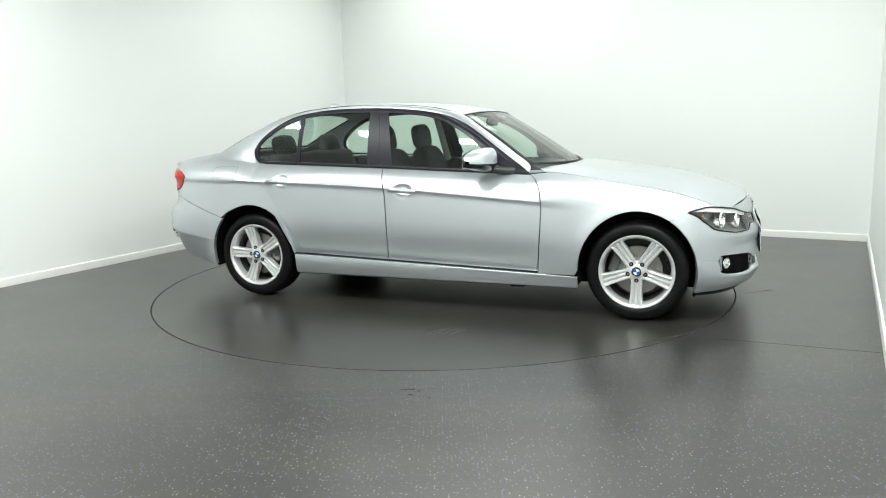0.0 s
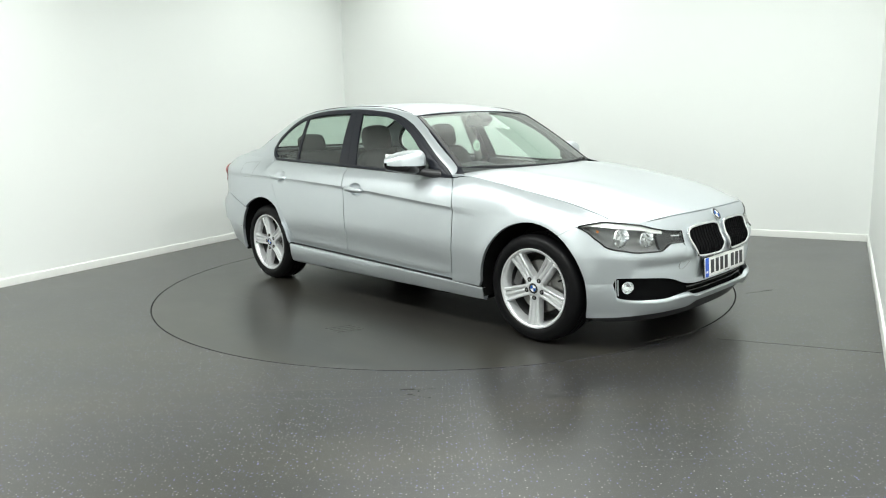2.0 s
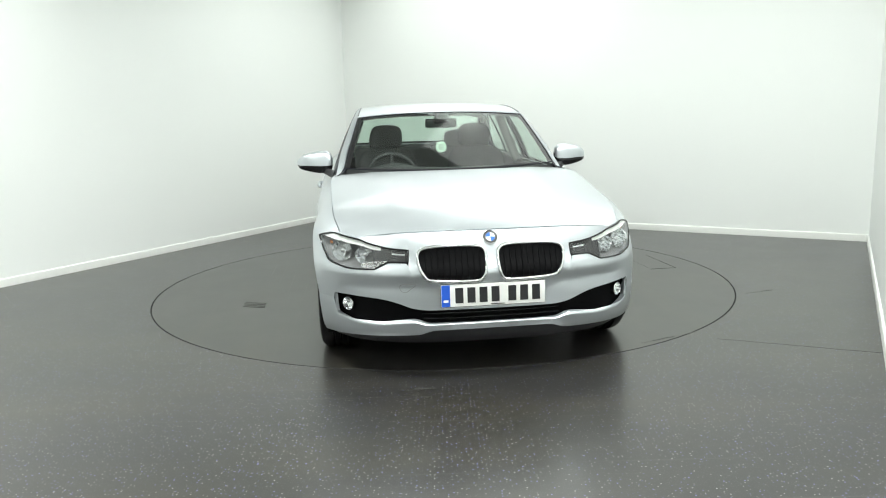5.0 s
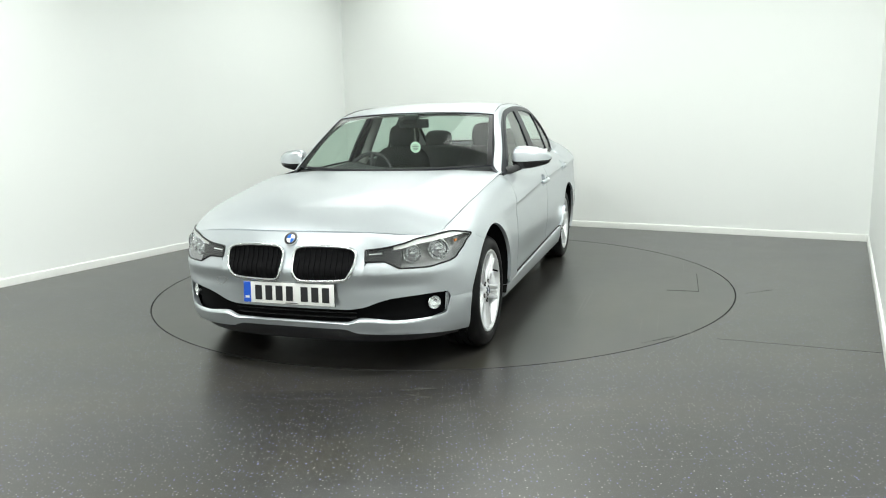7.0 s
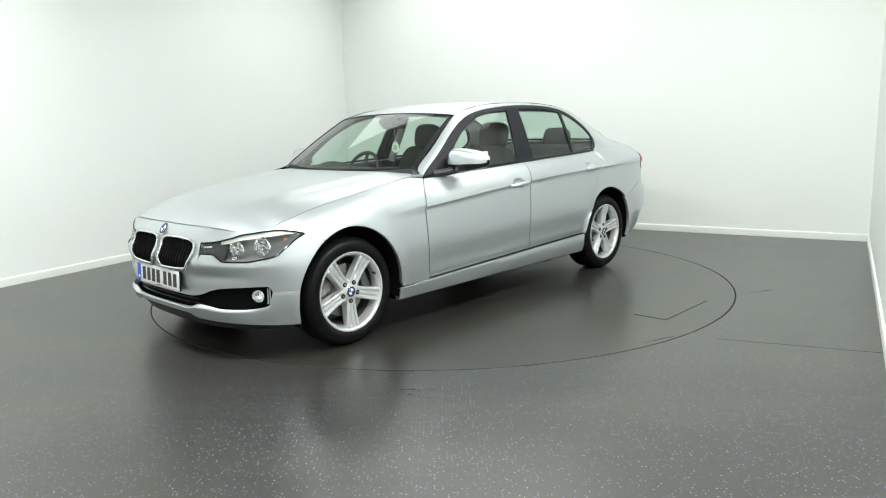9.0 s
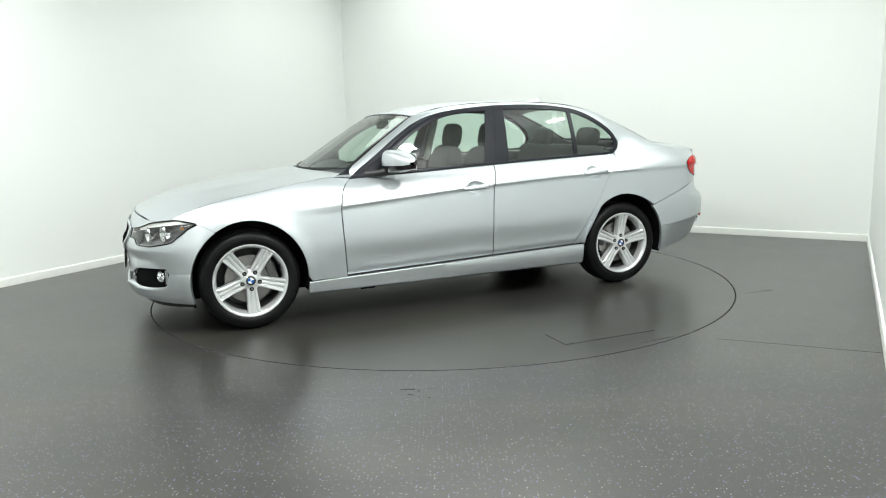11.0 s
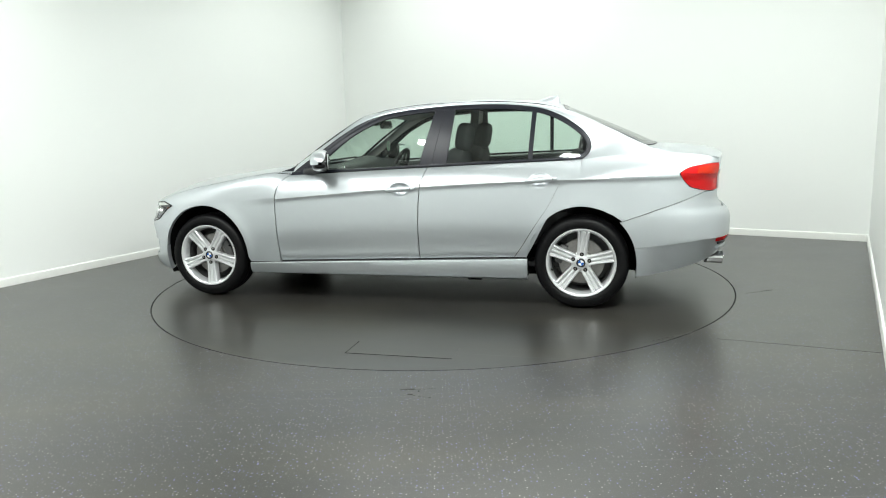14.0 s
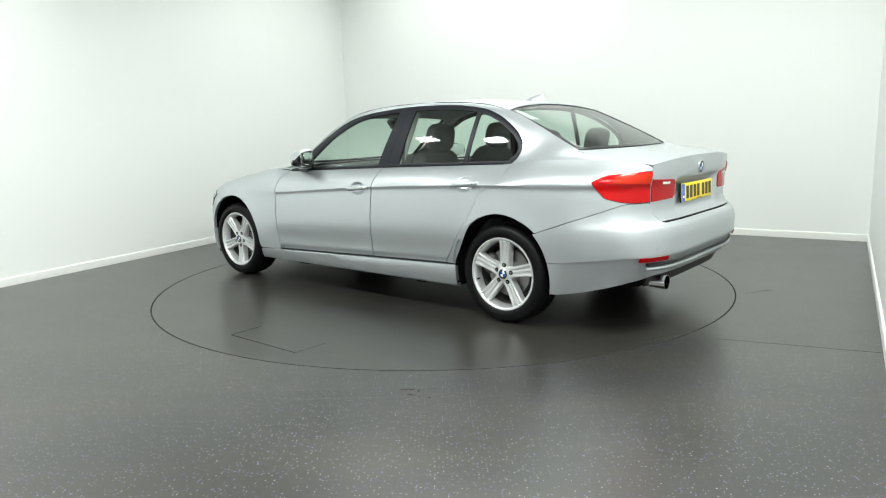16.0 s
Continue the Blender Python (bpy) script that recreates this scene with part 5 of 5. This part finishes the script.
# wheel housings and underside
def arch_liner(cx, s):
    a = np.linspace(-0.25, math.pi + 0.25, 44)
    V = []
    for q in a:
        x, z = cx + (ARCH_A + 0.006) * math.cos(q), HUB_Z + (ARCH_B + 0.006) * math.sin(q)
        edge = float(flank(x, max(z, 0.24))) - 0.016
        V += [(x, s * y, z) for y in (edge, min(0.80, edge - 0.05), 0.60)]
    F = grid_faces(44, 3)
    k = len(V)
    V.append((cx, s * 0.60, HUB_Z - 0.05))
    F += [(3 * i + 2, 3 * i + 5, k) for i in range(43)]
    mesh_object("wheel_housing", V, F, LINER, car, "black wheel-arch lining")


for cx in (AXLE, -AXLE):
    for s in (1, -1):
        arch_liner(cx, s)
bm = box_bm((3.66, 1.16, 0.09), pose(0.14, 0, 0.215), 0.02, 2)
box_bm((0.55, 1.1, 0.10), pose(-1.90, 0, 0.315), 0.02, 2, bm)
box_bm((2.06, 1.64, 0.07), pose(0, 0, 0.222), 0.015, 2, bm)
part("underbody", bm, LINER, car, "dark underbody")
for s in (1, -1):
    part("jacking_block", box_bm((0.10, 0.06, 0.03), pose(0.62, s * 0.76, 0.178), 0.008), LINER, car)
    part("jacking_block", box_bm((0.10, 0.06, 0.03), pose(-0.66, s * 0.76, 0.178), 0.008), LINER, car)
    part("mud_flap", box_bm((0.015, 0.14, 0.04), pose(AXLE + 0.345, s * 0.76, 0.190, 0, 12, 0), 0.006), LINER, car)
# bonnet bay and boot stay dark inside
part("bulkhead", box_bm((0.04, 1.36, 0.60), pose(0.72, 0, 0.60), 0.01), LINER, car)
part("bay_floor", box_bm((1.10, 1.10, 0.03), pose(1.36, 0, 0.70), 0.01), LINER, car)
part("boot_floor", box_bm((0.62, 1.16, 0.03), pose(-1.95, 0, 0.62), 0.01), LINER, car)


# door mirrors
def blob(name, c, size, mat, parent, label="", e=0.7, cut=None, m=None, n=26):
    """A rounded block; cut keeps a band of its height, from -1 to 1."""
    lo, hi = cut or (-1, 1)
    la, ph = np.linspace(math.asin(lo), math.asin(hi), n)[:, None], np.linspace(0, math.tau, 2 * n, endpoint=False)[None, :]
    f = lambda w: np.sign(w) * np.abs(w) ** e
    X, Y, Z = f(np.cos(la)) * f(np.cos(ph)), f(np.cos(la)) * f(np.sin(ph)), f(np.sin(la)) + 0 * ph
    V = np.stack([X * size[0], Y * size[1], Z * size[2]], -1).reshape(-1, 3)
    if m is not None:
        V = np.array([m.to_3x3() @ Vector(v) for v in V])
    V = V + np.array(c)
    nu, nv = n, 2 * n
    F = []
    for i in range(nu - 1):
        for j in range(nv):
            j2 = (j + 1) % nv
            F.append((i * nv + j, i * nv + j2, (i + 1) * nv + j2, (i + 1) * nv + j))
    F += [tuple(range(nv))[::-1], tuple(range((nu - 1) * nv, nu * nv))]
    return mesh_object(name, V, F, mat, parent, label, angle=40)


def mirror_shell(s, a0, a1, grow, nv=22, nu=34):
    """A tapering shell from the inner end to the outer; angles run from the front over the top."""
    v = np.linspace(0, 1, nv)[:, None]
    a = np.radians(np.linspace(a0, a1, nu))[None, :]
    end = (1 - np.abs(2 * v - 1) ** 7) ** 0.5
    y = 0.792 + 0.250 * v
    zt = pchip(v, [0, 0.2, 0.6, 1.0], [1.086, 1.096, 1.086, 1.046])
    zb = pchip(v, [0, 0.3, 1.0], [0.945, 0.944, 0.975])
    xf = pchip(v, [0, 0.3, 0.7, 1.0], [0.500, 0.496, 0.468, 0.412])
    xr = pchip(v, [0, 1.0], [0.398, 0.314])
    f = lambda w, e: np.sign(w) * np.abs(w) ** e
    hx, hz = ((xf - xr) / 2 * (0.25 + 0.75 * end) + grow), ((zt - zb) / 2 * (0.25 + 0.75 * end) + grow)
    X = (xf + xr) / 2 + hx * f(np.cos(a), 0.60)
    Z = (zt + zb) / 2 + hz * f(np.sin(a), 0.66)
    return np.stack(np.broadcast_arrays(X, y + 0 * a, Z), -1)


def door_mirror(s):
    d = new("door_mirror")
    d.parent = car
    d["label"] = "silver door mirror with a black foot"
    mir, mid = s < 0, (0.40, 0.90, 1.02)
    sheet("shell_foot", mirror_shell(s, 0, 360, 0.0), GLOSS_BLACK, d, "black lower mirror shell", rim=0, hint=mid, mirror=mir)
    sheet("shell", mirror_shell(s, -9, 128, 0.004), PAINT, d, "silver mirror cap", rim=0.004, hint=mid, mirror=mir)
    part("mirror_glass", box_bm((0.005, 0.185, 0.105), pose(0.352, s * 0.917, 1.022, 0, 0, s * 19), 0.002), CHROME, d)
    arm = spline([(0.600, s * 0.768, 0.938), (0.55, s * 0.795, 0.943), (0.48, s * 0.83, 0.955), (0.42, s * 0.87, 0.972)], 14)
    tube("arm", arm, np.linspace(0.030, 0.022, 14), BLACK_PLASTIC, d, n=10, squash=0.9)


for s in (1, -1):
    door_mirror(s)


# door handles
def door_handle(x0, x1, z, s):
    h = new("door_handle")
    h.parent = car
    h["label"] = "silver pull handle over a pressed cup"
    xs = np.linspace(x0, x1, 26)
    t = np.linspace(-1, 1, 26)
    zz = z + (x0 - xs) * 0.075
    out = flank(xs, zz) + 0.010 + 0.016 * (1 - np.abs(t) ** 3)
    r = 0.0175 * (1 - 0.45 * np.abs(t) ** 5)
    tube("grip", np.stack([xs, s * out, zz], -1), r, PAINT, h, n=14, squash=0.72)
    for k in (1, -2):
        part("mount", box_bm((0.026, 0.03, 0.022), pose(xs[k] + (0.004 if k < 0 else -0.004), s * (float(flank(xs[k], zz[k])) + 0.003), zz[k]), 0.006), PAINT, h)
    k = -4
    lathe("lock_cap", [(0.0005, 0.001), (0.006, 0.001), (0.007, -0.002)], LAMP_GREY, h, "", 14, pose(xs[k], s * (out[k] + r[k] * 0.72), zz[k], 0, 0, 0 if s > 0 else 180))


for s in (1, -1):
    for row in HANDLES:
        door_handle(*row, s)

# fuel flap on the right flank, repeater badge lines
a = spline([(-1.56, 0.865), (-1.72, 0.865), (-1.735, 0.88), (-1.735, 0.965), (-1.72, 0.98), (-1.56, 0.985), (-1.545, 0.97), (-1.545, 0.88)], 60, True)
tube("fuel_flap_joint", np.stack([a[:, 0], -(flank(a[:, 0], a[:, 1]) + 0.0), a[:, 1]], -1), 0.0012, LAMP_GREY, car, closed=True, n=6)

# roof aerial
X = np.linspace(0, 1, 14)[:, None]
q = np.linspace(-1, 1, 13)[None, :]
hgt = pchip(X, [0, 0.35, 0.75, 1.0], [0.0, 0.036, 0.060, 0.014])
P = np.stack(np.broadcast_arrays(-1.02 - 0.17 * X - 0.02 * hgt / 0.05, q * 0.030 * (0.25 + 0.75 * np.sin(np.pi * np.clip(X * 0.8 + 0.1, 0, 1))), 1.416 - 0.03 * X + hgt * (1 - np.abs(q) ** 2.2)), -1)
sheet("roof_aerial", P, PAINT, car, "silver shark-fin aerial", rim=0.003, hint=(-1.1, 0, 1.3))

# scuttle and wipers
u = np.linspace(-1, 1, 31)[:, None]
v = np.linspace(0, 1, 5)[None, :]
P = np.stack(np.broadcast_arrays(0.905 - 0.20 * np.abs(u) ** 2.1 + 0.03 - 0.07 * v, u * 0.70, 0.940 + 0.012 * v + 0.012 * u * u), -1)
sheet("scuttle", P, BLACK_PLASTIC, car, rim=0.006, hint=(0.8, 0, 0.5))
for k, (ya, yb) in enumerate(((0.60, -0.05), (0.02, -0.62))):
    y = np.linspace(ya, yb, 16)
    x = 0.895 - 0.195 * (y / 0.712) ** 2 - 0.012
    z = 0.970 + 0.02 * (y / 0.712) ** 2
    w = tube("wiper", np.stack([x, y, z], -1), 0.006, BLACK_PLASTIC, car, "black windscreen wiper", n=6)

# ---- cabin ----
def cushion(name, size, m, parent, mat=FABRIC, bev=0.05, label=""):
    return part(name, box_bm(size, m, bev, 4), mat, parent, label, angle=60)


def front_seat(y):
    s = new("front_seat")
    s.parent = car
    s["label"] = "dark cloth front seat with a headrest"
    cushion("seat_cushion", (0.54, 0.50, 0.16), pose(-0.06, y, 0.46, 0, -8, 0), s, bev=0.06)
    blob("backrest", (-0.40, y, 0.76), (0.085, 0.245, 0.33), FABRIC, s, "", 0.5, None, pose(0, 0, 0, 0, -16, 0))
    blob("headrest", (-0.52, y, 1.160), (0.058, 0.132, 0.105), FABRIC, s, "", 0.62, None, pose(0, 0, 0, 0, -10, 0))
    for d in (0.06, -0.06):
        tube("headrest_post", [(-0.50, y + d, 1.03), (-0.515, y + d, 1.12)], 0.007, CHROME, s, n=8)


for y in (0.37, -0.37):
    front_seat(y)
bench = new("rear_bench")
bench.parent = car
bench["label"] = "dark cloth rear bench with headrests"
cushion("seat_cushion", (0.52, 1.26, 0.18), pose(-0.98, 0, 0.48, 0, -6, 0), bench, bev=0.06)
cushion("backrest", (0.16, 1.26, 0.62), pose(-1.30, 0, 0.76, 0, -20, 0), bench, bev=0.06)
for y in (0.36, -0.36):
    blob("headrest", (-1.42, y, 1.115), (0.055, 0.13, 0.09), FABRIC, bench, "", 0.6, None, pose(0, 0, 0, 0, -14, 0))
part("parcel_shelf", box_bm((0.44, 1.28, 0.03), pose(-1.62, 0, 1.015, 0, -4, 0), 0.01), DASH, car, "dark parcel shelf")
part("cabin_floor", box_bm((2.1, 1.50, 0.04), pose(-0.30, 0, 0.28), 0.01), FABRIC, car)
# dashboard with a hooded instrument binnacle
u, v = np.linspace(-1, 1, 41)[:, None], np.linspace(0, 1, 14)[None, :]
X = 0.76 - 0.12 * np.abs(u) ** 2 - (0.42 - 0.05 * np.abs(u) ** 2) * v
Z = 0.945 + 0.015 * np.sin(v * 2.4) - 0.32 * np.clip((v - 0.72) / 0.28, 0, 1) ** 1.6 + 0.045 * np.exp(-(((u * 0.70 + 0.37) / 0.15) ** 2)) * np.sin(np.pi * np.clip(v * 1.15, 0, 1))
sheet("dashboard", np.stack(np.broadcast_arrays(X, u * 0.70, Z), -1), DASH, car, "dark soft-touch dashboard", rim=0.02, hint=(0.6, 0, 0.5))
part("centre_console", box_bm((0.9, 0.22, 0.22), pose(0.05, 0, 0.50), 0.04, 3), DASH, car)
wheel_m = pose(0.245, -0.37, 0.885, 0, 66, 0)
st = new("steering_wheel")
st.parent = car
st["label"] = "black leather steering wheel"
a = np.linspace(0, math.tau, 40, endpoint=False)
tube("grip_ring", [wheel_m @ Vector((0.182 * math.cos(q), 0.182 * math.sin(q), 0)) for q in a], 0.015, DASH, st, closed=True, n=10)
part("airbag_cover", box_bm((0.15, 0.16, 0.05), wheel_m @ pose(0, 0, -0.01), 0.02, 3), DASH, st)
for q in (90, -90, 180):
    c, d = math.cos(radians(q)), math.sin(radians(q))
    tube("wheel_arm", [wheel_m @ Vector((0.06 * c, 0.06 * d, -0.01)), wheel_m @ Vector((0.175 * c, 0.175 * d, 0))], 0.014, DASH, st, n=8)
# interior mirror with a scented card hanging from it
rm = new("interior_mirror")
rm.parent = car
rm["label"] = "black interior mirror on the windscreen"
cushion("mirror_head", (0.035, 0.23, 0.065), pose(0.225, 0.0, 1.268, 0, 8, 0), rm, GLOSS_BLACK, 0.015)
tube("mirror_stalk", [(0.245, 0, 1.28), (0.31, 0, 1.312)], 0.014, GLOSS_BLACK, rm, n=8)
part("sensor_box", box_bm((0.09, 0.11, 0.05), pose(0.285, 0, 1.300, 0, 32, 0), 0.015), GLOSS_BLACK, rm)
tag = new("air_freshener")
tag.parent = car
tag["label"] = "round pale green scented card on a string"
tube("string", [(0.215, 0.0, 1.24), (0.210, 0.0, 1.135)], 0.0015, WHITE_PLASTIC, tag, n=6)
lathe("card", [(0.0005, 0.0015), (0.039, 0.0015), (0.041, 0.0), (0.039, -0.0015), (0.0005, -0.0015)], PALE_GREEN, tag, "", 28, pose(0.21, 0.0, 1.095, 0, 0, -90))
for z, wd in ((1.112, 0.036), (1.100, 0.05), (1.088, 0.044), (1.076, 0.03)):
    for d in (0.0022, -0.0022):
        part("print_bar", box_bm((0.0006, wd, 0.005), pose(0.21 + d, 0.0, z)), LIGHT_GREY, tag, smooth=False)
# inner door panels: a padded ledge under the glass, then the upright card
for nm, xa, xb in (("front_door_card", 0.66, -0.30), ("rear_door_card", -0.32, -1.30)):
    xs = np.linspace(xa, xb, 24)
    rows = [(-0.010, -0.008), (-0.030, -0.004), (-0.060, -0.012), (-0.078, -0.045), (-0.070, -0.12), (-0.055, -0.22), (-0.105, -0.27), (-0.105, -0.31), (-0.060, -0.36), (-0.055, -0.58)]
    P = np.stack([np.stack([xs, glass_y(xs, belt_z(xs)) + dy, belt_z(xs) + dz], -1) for dy, dz in rows], 1)
    both(nm, P, DASH, car, "dark moulded inner door panel", rim=0, hint=(xs.mean(), 3, 0.7))
# roof mouldings along both joints of the roof skin
for s in (1, -1):
    tube("roof_moulding", R[-1 if s > 0 else 0, 1:-1] + np.array([0, 0, 0.001]), 0.0032, SATIN_BLACK, car, n=6)
# upright silver blades at the ends of the air intake
for s in (1, -1):
    for deg in (52.6, 53.6):
        q = nose_point(np.full(9, s * radians(deg)), np.linspace(0.328, 0.414, 9))
        q[:, 0] -= 0.006
        tube("intake_blade", q, 0.0035, PAINT, car, n=6)
# pillars inside and belts
for s in (1, -1):
    tube("inner_pillar", [(-0.40, s * 0.715, 0.95), (-0.46, s * 0.565, 1.35)], 0.035, HEADLINER, car, n=8, squash=0.5)
    tube("seat_belt", [(-0.43, s * 0.69, 1.12), (-0.40, s * 0.72, 0.60)], 0.022, FABRIC, car, n=6, squash=0.15)


# ---- what moves: the turntable with the car on it, clockwise seen from above ----
TURN = [
    (0.0, -20.87), (0.5, -26.86), (1.0, -32.92), (1.5, -39.05), (2.0, -45.23), (2.5, -51.46), (3.0, -57.74), (3.5, -64.04),
    (4.0, -70.37), (4.5, -76.72), (5.0, -83.07), (5.5, -89.43), (6.0, -95.78), (6.5, -102.12), (7.0, -108.44), (7.5, -114.74),
    (8.0, -121.01), (8.5, -127.25), (9.0, -133.46), (9.5, -139.64), (10.0, -145.79), (10.5, -151.91), (11.0, -158.00), (11.5, -164.08),
    (12.0, -170.14), (12.5, -176.20), (13.0, -182.27), (13.5, -188.36), (14.0, -194.48), (14.5, -200.66), (15.0, -206.91), (15.5, -213.26),
    (16.0, -219.72),
]


def motions():
    """The disc turns about its centre, and the car stands a little off that centre."""
    disc_rows, car_rows = [], []
    for t, deg in TURN:
        spin = pose(0, 0, 0, 0, 0, deg)
        disc_rows.append((t, spin))
        car_rows.append((t, spin @ pose(CAR_OFF[0], CAR_OFF[1], 0.0)))
    walk(turntable, disc_rows)
    walk(car, car_rows)


motions()
